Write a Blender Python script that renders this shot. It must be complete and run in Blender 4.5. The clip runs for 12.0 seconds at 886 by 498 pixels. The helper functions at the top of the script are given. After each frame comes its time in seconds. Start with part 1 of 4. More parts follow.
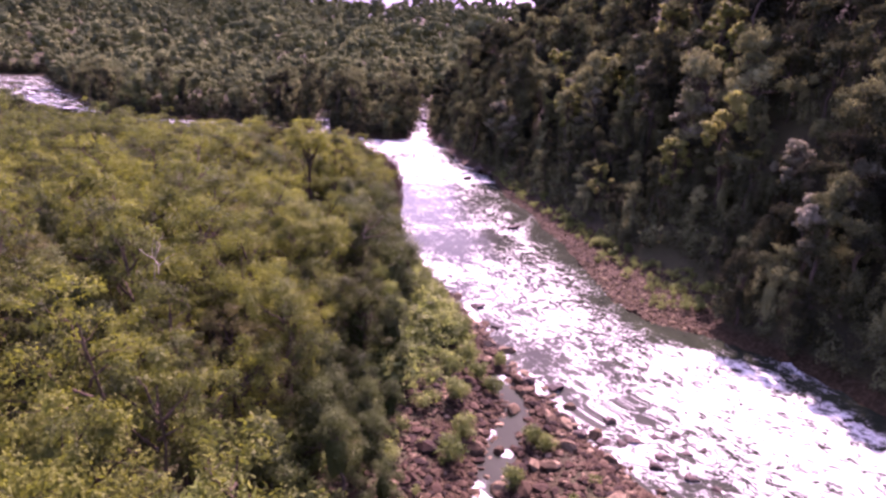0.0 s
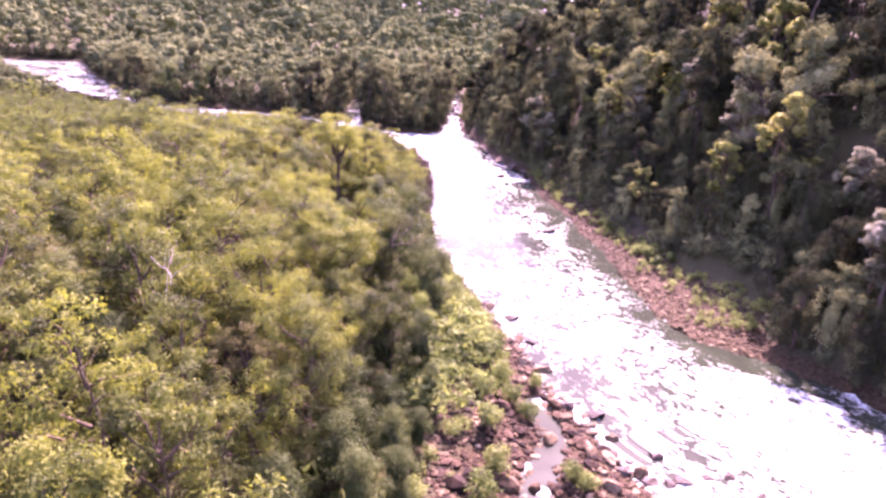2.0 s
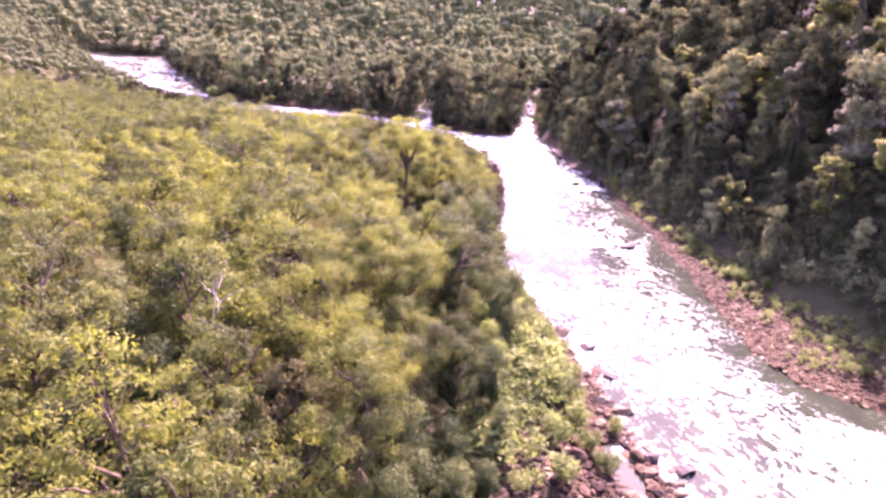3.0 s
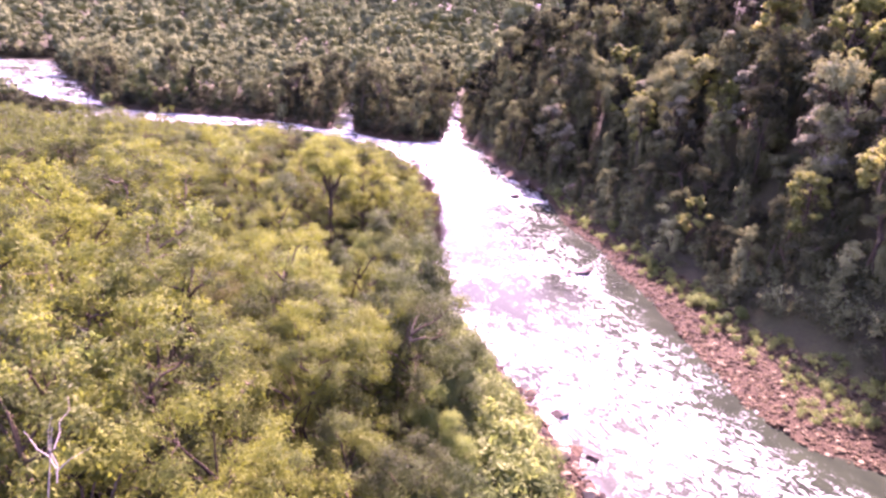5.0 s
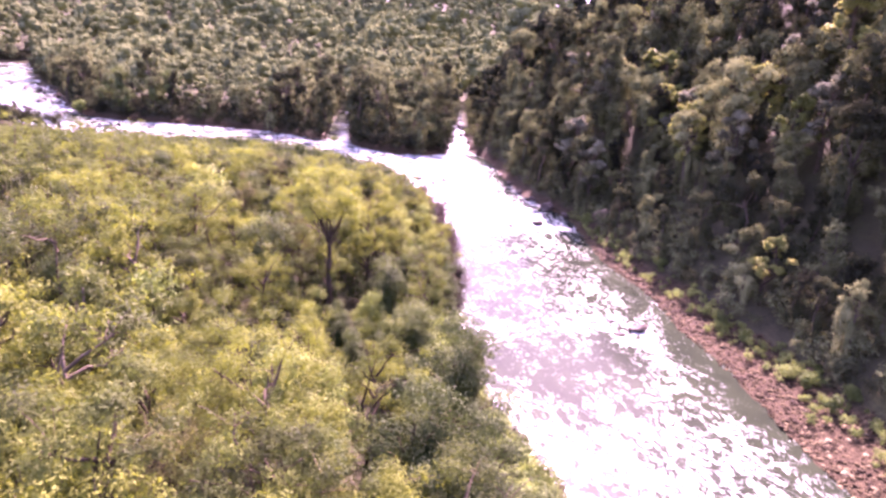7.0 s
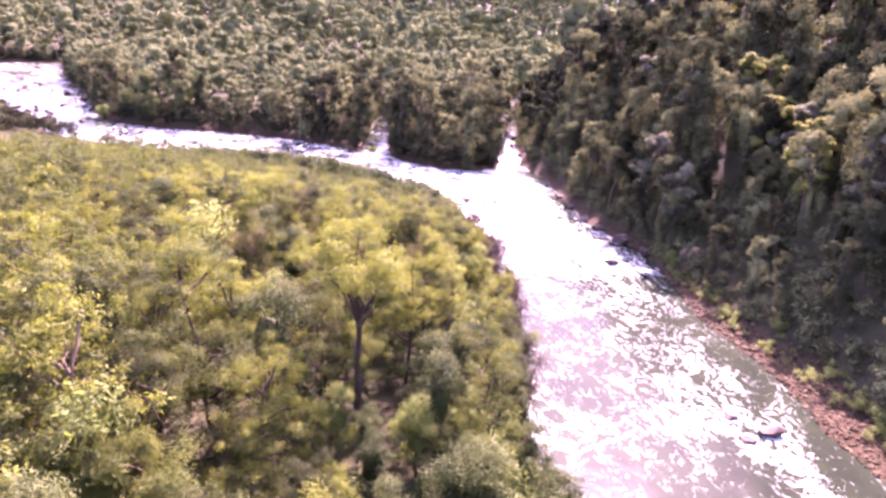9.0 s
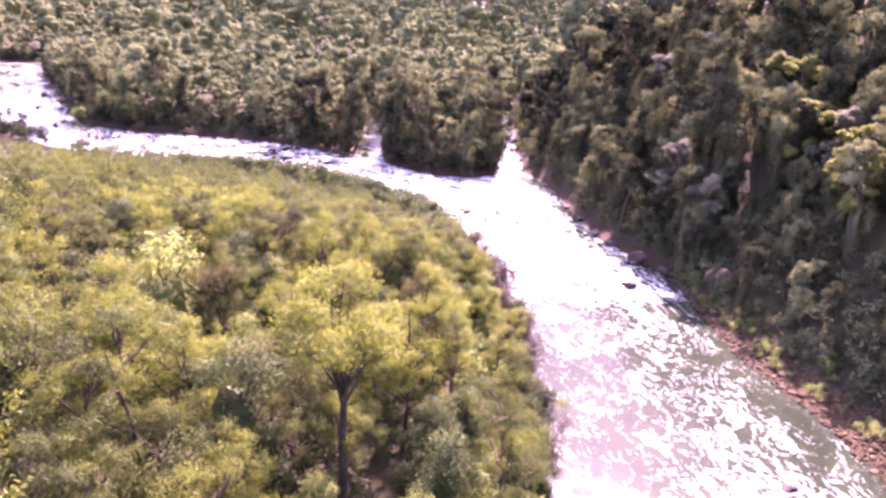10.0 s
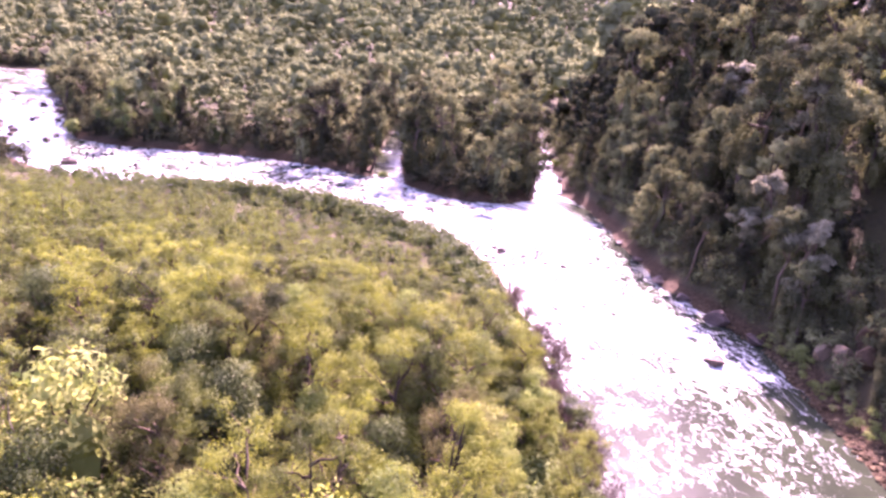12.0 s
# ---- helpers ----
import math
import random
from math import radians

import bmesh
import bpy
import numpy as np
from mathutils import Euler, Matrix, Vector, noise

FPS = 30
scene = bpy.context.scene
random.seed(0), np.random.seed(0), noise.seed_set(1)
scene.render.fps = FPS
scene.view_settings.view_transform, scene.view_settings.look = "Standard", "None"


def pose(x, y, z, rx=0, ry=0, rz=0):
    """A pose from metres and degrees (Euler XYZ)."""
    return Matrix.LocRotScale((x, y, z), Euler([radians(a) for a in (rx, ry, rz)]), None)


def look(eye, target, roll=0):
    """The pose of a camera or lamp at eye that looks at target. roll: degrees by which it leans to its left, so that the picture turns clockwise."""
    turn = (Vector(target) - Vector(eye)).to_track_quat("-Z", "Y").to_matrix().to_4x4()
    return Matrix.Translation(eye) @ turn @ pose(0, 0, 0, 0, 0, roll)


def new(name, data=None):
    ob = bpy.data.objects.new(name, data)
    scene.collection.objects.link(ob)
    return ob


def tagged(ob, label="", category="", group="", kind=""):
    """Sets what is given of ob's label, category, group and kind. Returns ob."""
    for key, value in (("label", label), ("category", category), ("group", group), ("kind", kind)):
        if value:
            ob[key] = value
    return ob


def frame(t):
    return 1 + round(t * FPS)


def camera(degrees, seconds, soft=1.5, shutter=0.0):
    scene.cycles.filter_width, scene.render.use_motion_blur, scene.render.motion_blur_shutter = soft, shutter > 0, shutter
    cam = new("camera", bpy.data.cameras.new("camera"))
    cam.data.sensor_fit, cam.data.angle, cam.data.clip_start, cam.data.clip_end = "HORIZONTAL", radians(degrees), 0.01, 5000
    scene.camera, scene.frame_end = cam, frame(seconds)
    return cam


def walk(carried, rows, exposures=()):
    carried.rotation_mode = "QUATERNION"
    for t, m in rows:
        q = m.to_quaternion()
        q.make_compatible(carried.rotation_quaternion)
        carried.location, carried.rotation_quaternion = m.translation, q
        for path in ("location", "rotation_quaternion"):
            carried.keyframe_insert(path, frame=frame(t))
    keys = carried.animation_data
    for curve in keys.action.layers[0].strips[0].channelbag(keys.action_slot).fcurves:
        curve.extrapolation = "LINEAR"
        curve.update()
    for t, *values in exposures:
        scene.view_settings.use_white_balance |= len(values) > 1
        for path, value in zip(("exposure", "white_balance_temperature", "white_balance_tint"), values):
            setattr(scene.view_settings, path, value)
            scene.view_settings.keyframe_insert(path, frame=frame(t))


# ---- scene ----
cam = camera(66.7, 12.0, soft=2.8)
PATH = [
    (0, (0.6, 0.123, 34.015), (0.577, 2.032, 33.418), 2.6),
    (0.5, (0.658, 0.084, 34.221), (0.579, 1.989, 33.614), 2.9),
    (1, (0.423, 1.167, 34.258), (0.336, 3.069, 33.647), 3.0),
    (1.5, (-0.023, 3.114, 34.374), (-0.132, 5.012, 33.752), 3.4),
    (2, (-0.295, 5.516, 34.286), (-0.398, 7.414, 33.661), 3.4),
    (2.5, (-0.969, 8.532, 34.192), (-1.11, 10.425, 33.562), 3.7),
    (2.7, (-1.249, 10.002, 34.271), (-1.461, 11.887, 33.636), 3.8),
    (4.3, (-3.211, 19.393, 35.626), (-3.601, 21.243, 34.973), 3.4),
    (4.5, (-3.676, 21.108, 35.393), (-3.94, 22.982, 34.747), 3.5),
    (5, (-5.505, 26.76, 35.165), (-5.577, 28.654, 34.527), 3.4),
    (5.5, (-6.926, 31.546, 35.175), (-7.107, 33.431, 34.533), 3.6),
    (6, (-7.789, 35.863, 35.006), (-7.975, 37.749, 34.368), 3.7),
    (6.5, (-9.326, 41.049, 34.95), (-9.482, 42.938, 34.313), 3.6),
    (7, (-10.421, 46.356, 34.961), (-10.47, 48.252, 34.327), 3.5),
    (7.2, (-11.14, 48.56, 34.847), (-11.168, 50.458, 34.216), 3.5),
    (8.8, (-13.833, 65.208, 34.459), (-13.975, 67.099, 33.823), 3.5),
    (9, (-14.277, 67.339, 34.488), (-14.434, 69.228, 33.849), 3.5),
    (9.5, (-15.143, 73.227, 34.339), (-15.268, 75.117, 33.7), 3.4),
    (10, (-16.063, 78.41, 34.34), (-16.204, 80.298, 33.695), 3.4),
    (10.5, (-16.878, 84.191, 34.385), (-17.019, 86.078, 33.738), 3.2),
    (11, (-17.726, 89.897, 34.439), (-17.886, 91.781, 33.788), 3.1),
    (11.5, (-18.71, 95.151, 34.55), (-18.895, 97.034, 33.901), 3.2),
    (12, (-19.167, 99.552, 34.493), (-19.375, 101.434, 33.848), 3.1),
]
EXPOSURES = [(0.0, 2.8, 6040, 90), (0.5, 3.15, 6040, 90), (1.0, 3.5, 6040, 90), (1.5, 3.83, 6040, 90), (2.5, 4.12, 6040, 90), (7.0, 4.12, 6040, 90), (9.0, 4.2, 6040, 90), (12.0, 4.2, 6040, 90)]
walk(cam, [(t, look(eye, target, roll)) for t, eye, target, roll in PATH], EXPOSURES)

# ------------------------------------------------------------------ world and sun
SUN_AZ, SUN_EL = 12.0, 44.0          # degrees clockwise from +y, and above the horizon
world = bpy.data.worlds.new("world")
scene.world = world
world.use_nodes = True
wn = world.node_tree.nodes
sky = wn.new("ShaderNodeTexSky")
sky.sky_type = "NISHITA"
sky.sun_disc = False
sky.sun_elevation = radians(SUN_EL)
sky.sun_rotation = radians(SUN_AZ)
sky.dust_density = 2.5
sky.ozone_density = 0.0
wn["Background"].inputs["Strength"].default_value = 0.1
world.node_tree.links.new(sky.outputs[0], wn["Background"].inputs["Color"])
sun_data = bpy.data.lights.new("sun", "SUN")
sun_data.energy, sun_data.angle, sun_data.color = 4.0, radians(0.6), (1.0, 0.88, 0.74)
sun = new("sun", sun_data)
saz, sel = radians(SUN_AZ), radians(SUN_EL)
sun.matrix_world = look((0, 0, 300), (-100 * math.sin(saz) * math.cos(sel), -100 * math.cos(saz) * math.cos(sel), 300 - 100 * math.sin(sel)))


# ------------------------------------------------------------------ materials
def material(name):
    m = bpy.data.materials.new(name)
    m.use_nodes = True
    return m, m.node_tree.nodes, m.node_tree.links, m.node_tree.nodes["Principled BSDF"]


def ramp_node(nodes, stops):
    r = nodes.new("ShaderNodeValToRGB")
    el = r.color_ramp.elements
    while len(el) < len(stops):
        el.new(0.5)
    for e, (p, c) in zip(el, stops):
        e.position, e.color = p, (*c, 1)
    return r


def noise_node(nodes, links, scale, detail=4.0, vector=None, rough=0.55):
    n = nodes.new("ShaderNodeTexNoise")
    n.inputs["Scale"].default_value, n.inputs["Detail"].default_value = scale, detail
    n.inputs["Roughness"].default_value = rough
    if vector is not None:
        links.new(vector, n.inputs["Vector"])
    return n


def math_node(nodes, links, op, a, b):
    n = nodes.new("ShaderNodeMath")
    n.operation = op
    for i, v in enumerate((a, b)):
        if isinstance(v, (int, float)):
            n.inputs[i].default_value = v
        else:
            links.new(v, n.inputs[i])
    return n.outputs[0]


def leaf_material(name, stops, thin=0.4, gloss=0.05, rough=0.65, spread=0.22, tree=0.34, single=0.22):
    """Leaves: hue by the stand, by the tree and by the leaf; some light passes through them."""
    m, nodes, links, bsdf = material(name)
    geo = nodes.new("ShaderNodeNewGeometry")
    info = nodes.new("ShaderNodeObjectInfo")
    stand = noise_node(nodes, links, spread, 2.0, geo.outputs["Position"])
    f = math_node(nodes, links, "MULTIPLY", stand.outputs[0], 1.1)
    g = math_node(nodes, links, "MULTIPLY_ADD", info.outputs["Random"], tree)
    g.node.inputs[2].default_value = -tree * 0.6
    h = math_node(nodes, links, "MULTIPLY_ADD", geo.outputs["Random Per Island"], single)
    h.node.inputs[2].default_value = -single / 2
    total = math_node(nodes, links, "ADD", math_node(nodes, links, "ADD", f, g), h)
    ramp = ramp_node(nodes, stops)
    links.new(total, ramp.inputs[0])
    links.new(ramp.outputs[0], bsdf.inputs["Base Color"])
    bsdf.inputs["Roughness"].default_value = rough
    bsdf.inputs["Specular IOR Level"].default_value = gloss
    tr = nodes.new("ShaderNodeBsdfTranslucent")
    hue = nodes.new("ShaderNodeHueSaturation")
    hue.inputs["Saturation"].default_value, hue.inputs["Value"].default_value = 1.1, 1.5
    links.new(ramp.outputs[0], hue.inputs["Color"])
    links.new(hue.outputs[0], tr.inputs["Color"])
    mix = nodes.new("ShaderNodeMixShader")
    mix.inputs[0].default_value = thin
    links.new(bsdf.outputs[0], mix.inputs[1])
    links.new(tr.outputs[0], mix.inputs[2])
    links.new(mix.outputs[0], nodes["Material Output"].inputs["Surface"])
    return m


def solid_material(name, stops, scale, rough=0.85, bump=0.4, grain=8.0, vary=0.3):
    """Bark, stone, dead wood: colour at two scales, with relief."""
    m, nodes, links, bsdf = material(name)
    geo = nodes.new("ShaderNodeNewGeometry")
    info = nodes.new("ShaderNodeObjectInfo")
    big = noise_node(nodes, links, scale, 3.0, geo.outputs["Position"])
    fine = noise_node(nodes, links, scale * grain, 5.0, geo.outputs["Position"])
    v = math_node(nodes, links, "MULTIPLY_ADD", info.outputs["Random"], vary)
    v.node.inputs[2].default_value = -vary / 2
    w = math_node(nodes, links, "MULTIPLY_ADD", geo.outputs["Random Per Island"], vary)
    w.node.inputs[2].default_value = -vary / 2
    a = math_node(nodes, links, "MULTIPLY", big.outputs[0], 0.6)
    b = math_node(nodes, links, "MULTIPLY_ADD", fine.outputs[0], 0.4)
    links.new(a, b.node.inputs[2])
    total = math_node(nodes, links, "ADD", math_node(nodes, links, "ADD", b, v), w)
    ramp = ramp_node(nodes, stops)
    links.new(total, ramp.inputs[0])
    links.new(ramp.outputs[0], bsdf.inputs["Base Color"])
    bsdf.inputs["Roughness"].default_value = rough
    bsdf.inputs["Specular IOR Level"].default_value = 0.06
    bn = nodes.new("ShaderNodeBump")
    bn.inputs["Strength"].default_value, bn.inputs["Distance"].default_value = bump, 0.08
    links.new(fine.outputs[0], bn.inputs["Height"])
    links.new(bn.outputs[0], bsdf.inputs["Normal"])
    return m


GUM = leaf_material("gum_leaves", [(0.2, (0.027, 0.033, 0.011)), (0.42, (0.048, 0.061, 0.014)), (0.62, (0.078, 0.091, 0.015)), (0.85, (0.105, 0.122, 0.021))], thin=0.38, tree=0.5, single=0.12)
BROAD = leaf_material("broad_leaves", [(0.2, (0.017, 0.026, 0.007)), (0.5, (0.035, 0.048, 0.014)), (0.8, (0.062, 0.079, 0.021))], thin=0.3)
# darkened to hold the steep slope's shade; PALE and LIME take its sunlit crowns
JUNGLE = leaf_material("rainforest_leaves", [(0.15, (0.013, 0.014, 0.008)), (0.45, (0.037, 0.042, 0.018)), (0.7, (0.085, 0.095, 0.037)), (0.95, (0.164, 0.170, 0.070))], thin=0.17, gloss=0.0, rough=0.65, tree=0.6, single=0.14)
BUSH = leaf_material("bush_leaves", [(0.2, (0.035, 0.051, 0.015)), (0.5, (0.070, 0.093, 0.024)), (0.8, (0.124, 0.150, 0.043))], thin=0.45)
BRIGHT = leaf_material("bright_leaves", [(0.2, (0.050, 0.068, 0.019)), (0.5, (0.084, 0.112, 0.025)), (0.8, (0.134, 0.150, 0.040))], thin=0.45)
FAR = leaf_material("far_leaves", [(0.2, (0.029, 0.041, 0.021)), (0.5, (0.069, 0.083, 0.038)), (0.8, (0.116, 0.131, 0.057))], thin=0.5, gloss=0.0, spread=0.09, single=0.06)
DRY = leaf_material("dry_leaves", [(0.2, (0.032, 0.033, 0.013)), (0.5, (0.060, 0.060, 0.019)), (0.8, (0.090, 0.088, 0.033))], thin=0.4)
GREYTWIG = leaf_material("grey_twigs", [(0.2, (0.015, 0.012, 0.010)), (0.5, (0.031, 0.023, 0.017)), (0.8, (0.053, 0.041, 0.031))], thin=0.3)
# PALE and LIME: sunlight on the slope's crowns put into the leaf colour
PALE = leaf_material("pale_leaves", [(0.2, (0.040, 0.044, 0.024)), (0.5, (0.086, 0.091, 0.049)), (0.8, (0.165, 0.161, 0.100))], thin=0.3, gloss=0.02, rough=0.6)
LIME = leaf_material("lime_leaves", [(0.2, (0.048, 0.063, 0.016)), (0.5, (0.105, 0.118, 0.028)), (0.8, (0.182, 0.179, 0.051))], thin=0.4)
BARK = solid_material("bark", [(0.25, (0.017, 0.011, 0.007)), (0.55, (0.042, 0.031, 0.017)), (0.8, (0.091, 0.071, 0.044))], 0.8)
DARKBARK = solid_material("vine_bark", [(0.25, (0.020, 0.015, 0.010)), (0.6, (0.050, 0.039, 0.025)), (0.85, (0.090, 0.074, 0.046))], 0.8)
DEADWOOD = solid_material("dead_wood", [(0.2, (0.112, 0.093, 0.073)), (0.7, (0.238, 0.207, 0.164))], 1.2)
ROCK = solid_material("river_rock", [(0.2, (0.010, 0.007, 0.004)), (0.45, (0.029, 0.018, 0.009)), (0.65, (0.056, 0.040, 0.020)), (0.9, (0.140, 0.106, 0.058))], 0.7, rough=0.85, vary=0.5)
DRYROCK = solid_material("dry_cobbles", [(0.2, (0.016, 0.011, 0.005)), (0.45, (0.046, 0.034, 0.014)), (0.65, (0.080, 0.061, 0.028)), (0.9, (0.148, 0.118, 0.060))], 0.7, rough=0.9, vary=0.5)
WETROCK = solid_material("wet_rock", [(0.2, (0.010, 0.008, 0.005)), (0.6, (0.028, 0.021, 0.014)), (0.9, (0.060, 0.047, 0.033))], 0.9, rough=0.6, vary=0.3)


def ground_material():
    m, nodes, links, bsdf = material("forest_floor")
    geo = nodes.new("ShaderNodeNewGeometry")
    sep = nodes.new("ShaderNodeSeparateXYZ")
    links.new(geo.outputs["Position"], sep.inputs[0])
    big = noise_node(nodes, links, 0.15, 4.0, geo.outputs["Position"])
    fine = noise_node(nodes, links, 2.2, 6.0, geo.outputs["Position"], 0.7)
    s = math_node(nodes, links, "MULTIPLY_ADD", fine.outputs[0], 0.5)
    links.new(math_node(nodes, links, "MULTIPLY", big.outputs[0], 0.5), s.node.inputs[2])
    litter = ramp_node(nodes, [(0.3, (0.016, 0.016, 0.008)), (0.48, (0.030, 0.028, 0.013)), (0.6, (0.036, 0.038, 0.014)), (0.75, (0.050, 0.048, 0.020))])
    links.new(s, litter.inputs[0])
    grit = ramp_node(nodes, [(0.3, (0.010, 0.007, 0.003)), (0.5, (0.026, 0.018, 0.008)), (0.7, (0.055, 0.041, 0.02))])
    links.new(fine.outputs[0], grit.inputs[0])
    height = math_node(nodes, links, "MULTIPLY_ADD", big.outputs[0], -1.4)
    links.new(sep.outputs[2], height.node.inputs[2])
    step = nodes.new("ShaderNodeMapRange")
    step.inputs["From Min"].default_value, step.inputs["From Max"].default_value = 0.1, 0.8
    links.new(height, step.inputs["Value"])
    mix = nodes.new("ShaderNodeMix")
    mix.data_type = "RGBA"
    links.new(step.outputs[0], mix.inputs[0])
    links.new(grit.outputs[0], mix.inputs[6])
    links.new(litter.outputs[0], mix.inputs[7])
    links.new(mix.outputs[2], bsdf.inputs["Base Color"])
    bsdf.inputs["Roughness"].default_value = 0.9
    bsdf.inputs["Specular IOR Level"].default_value = 0.05
    bn = nodes.new("ShaderNodeBump")
    bn.inputs["Strength"].default_value, bn.inputs["Distance"].default_value = 0.8, 0.3
    links.new(fine.outputs[0], bn.inputs["Height"])
    links.new(bn.outputs[0], bsdf.inputs["Normal"])
    return m


def water_material():
    """Clear green-brown water with ripples and foam torn into lace where it runs fast (layer 'rush'), drawn out along the stream (layer 'stream')."""
    m, nodes, links, bsdf = material("river_water")
    stream = nodes.new("ShaderNodeAttribute")
    stream.attribute_name = "stream"
    rush = nodes.new("ShaderNodeAttribute")
    rush.attribute_name = "rush"
    flow = nodes.new("ShaderNodeMapping")
    flow.inputs["Scale"].default_value = (1.0, 0.62, 1.0)
    links.new(stream.outputs["Vector"], flow.inputs["Vector"])
    warp = noise_node(nodes, links, 0.45, 3.0, flow.outputs[0])
    bent = nodes.new("ShaderNodeVectorMath")
    bent.operation = "MULTIPLY_ADD"
    links.new(warp.outputs["Color"], bent.inputs[0])
    bent.inputs[1].default_value = (2.2, 2.2, 0)
    links.new(flow.outputs[0], bent.inputs[2])
    broad = noise_node(nodes, links, 0.22, 4.0, bent.outputs[0], 0.6)
    lace = noise_node(nodes, links, 2.2, 8.0, bent.outputs[0], 0.72)
    a = math_node(nodes, links, "MULTIPLY_ADD", lace.outputs[0], 0.3)
    links.new(math_node(nodes, links, "MULTIPLY", broad.outputs[0], 0.36), a.node.inputs[2])
    c = a
    for size, sharp, share in ((0.6, 8.0, 0.15), (1.5, 7.0, 0.15)):      # torn crests, large and small
        web = noise_node(nodes, links, size, 5.0, bent.outputs[0], 0.6)
        off = math_node(nodes, links, "ABSOLUTE", math_node(nodes, links, "SUBTRACT", web.outputs[0], 0.5), 0.0)
        crest = math_node(nodes, links, "MAXIMUM", math_node(nodes, links, "SUBTRACT", 1.0, math_node(nodes, links, "MULTIPLY", off, sharp)), 0.0)
        e = math_node(nodes, links, "MULTIPLY_ADD", crest, share)
        links.new(c, e.node.inputs[2])
        c = e
    level = math_node(nodes, links, "ADD", c, rush.outputs["Fac"])
    foam = nodes.new("ShaderNodeMapRange")
    foam.inputs["From Min"].default_value, foam.inputs["From Max"].default_value = 0.47, 0.61
    links.new(level, foam.inputs["Value"])
    depth = ramp_node(nodes, [(0.3, (0.009, 0.012, 0.007)), (0.7, (0.018, 0.023, 0.012))])
    links.new(broad.outputs[0], depth.inputs[0])
    links.new(depth.outputs[0], bsdf.inputs["Base Color"])
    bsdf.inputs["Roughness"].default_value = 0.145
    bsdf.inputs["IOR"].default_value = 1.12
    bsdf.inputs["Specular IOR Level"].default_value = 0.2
    ripple = noise_node(nodes, links, 1.1, 3.0, bent.outputs[0], 0.5)
    bn = nodes.new("ShaderNodeBump")
    bn.inputs["Strength"].default_value, bn.inputs["Distance"].default_value = 1.0, 0.25
    swell = math_node(nodes, links, "MULTIPLY_ADD", math_node(nodes, links, "MAXIMUM", rush.outputs["Fac"], 0.0), 1.2)
    swell.node.inputs[2].default_value = 0.065
    chop = noise_node(nodes, links, 4.0, 3.0, bent.outputs[0], 0.55)
    wave = math_node(nodes, links, "MULTIPLY_ADD", chop.outputs[0], 0.22)
    links.new(ripple.outputs[0], wave.node.inputs[2])
    gust = nodes.new("ShaderNodeMapRange")                          # smooth slicks between choppy patches
    gust.inputs["From Min"].default_value, gust.inputs["From Max"].default_value = 0.36, 0.64
    gust.inputs["To Min"].default_value, gust.inputs["To Max"].default_value = 0.3, 1.25
    links.new(noise_node(nodes, links, 0.6, 3.0, bent.outputs[0], 0.55).outputs[0], gust.inputs["Value"])
    links.new(math_node(nodes, links, "MULTIPLY", math_node(nodes, links, "MULTIPLY", wave, swell), gust.outputs[0]), bn.inputs["Height"])
    links.new(bn.outputs[0], bsdf.inputs["Normal"])
    white = nodes.new("ShaderNodeBsdfPrincipled")
    white.inputs["Base Color"].default_value = (0.44, 0.465, 0.4, 1)
    white.inputs["Roughness"].default_value = 0.6
    white.inputs["Specular IOR Level"].default_value = 0.2
    bf = nodes.new("ShaderNodeBump")                                # foam stands up in heaps
    bf.inputs["Strength"].default_value, bf.inputs["Distance"].default_value = 1.0, 0.35
    links.new(math_node(nodes, links, "ADD", c, math_node(nodes, links, "MULTIPLY", lace.outputs[0], 0.5)), bf.inputs["Height"])
    links.new(bf.outputs[0], white.inputs["Normal"])
    mix = nodes.new("ShaderNodeMixShader")
    links.new(math_node(nodes, links, "MULTIPLY", math_node(nodes, links, "POWER", foam.outputs[0], 1.5), 0.92), mix.inputs[0])
    links.new(bsdf.outputs[0], mix.inputs[1])
    links.new(white.outputs[0], mix.inputs[2])
    links.new(mix.outputs[0], nodes["Material Output"].inputs["Surface"])
    return m


FLOOR_MAT = ground_material()
WATER_MAT = water_material()

# ------------------------------------------------------------------ plan of the river
LEFT_BANK = [(300, -160), (120, -55), (60, 2), (32, 28), (22, 40), (17, 47), (14, 53), (11.5, 59), (7.7, 66), (4.7, 77), (0.8, 87), (-3, 97),
             (-7.0, 106), (-9.8, 118), (-10.2, 128), (-11, 138), (-12, 150), (-13.2, 160), (-15.5, 170), (-19, 184), (-22, 194)]
NEAR_BANK = [(-27, 202), (-40, 212), (-57, 221), (-77, 224), (-96, 225), (-117, 227), (-150, 247), (-198, 286), (-255, 331), (-330, 350), (-460, 372), (-700, 400)]
FAR_BANK = [(-700, 436), (-460, 408), (-330, 387), (-275, 381), (-256, 391), (-243, 405), (-225, 378), (-205, 347), (-174, 313), (-150, 279), (-134, 262), (-121, 258), (-92, 258), (-79, 256), (-66, 251),
            (-54, 246), (-45, 242), (-36, 234), (-29, 231), (-22, 231), (-17.5, 235)]
RIGHT_BANK = [(-9, 241), (-4.5, 229), (-1.5, 209), (2.5, 191), (10.5, 174), (11.6, 160), (12.8, 149), (16.7, 137), (18, 125), (20.6, 114),
              (21.4, 104), (22.8, 95), (23.4, 88), (27, 81), (34, 77), (40, 70), (44, 61), (49, 54), (64, 36), (95, 5), (160, -40), (330, -120)]
RIVER = LEFT_BANK + NEAR_BANK + FAR_BANK + RIGHT_BANK
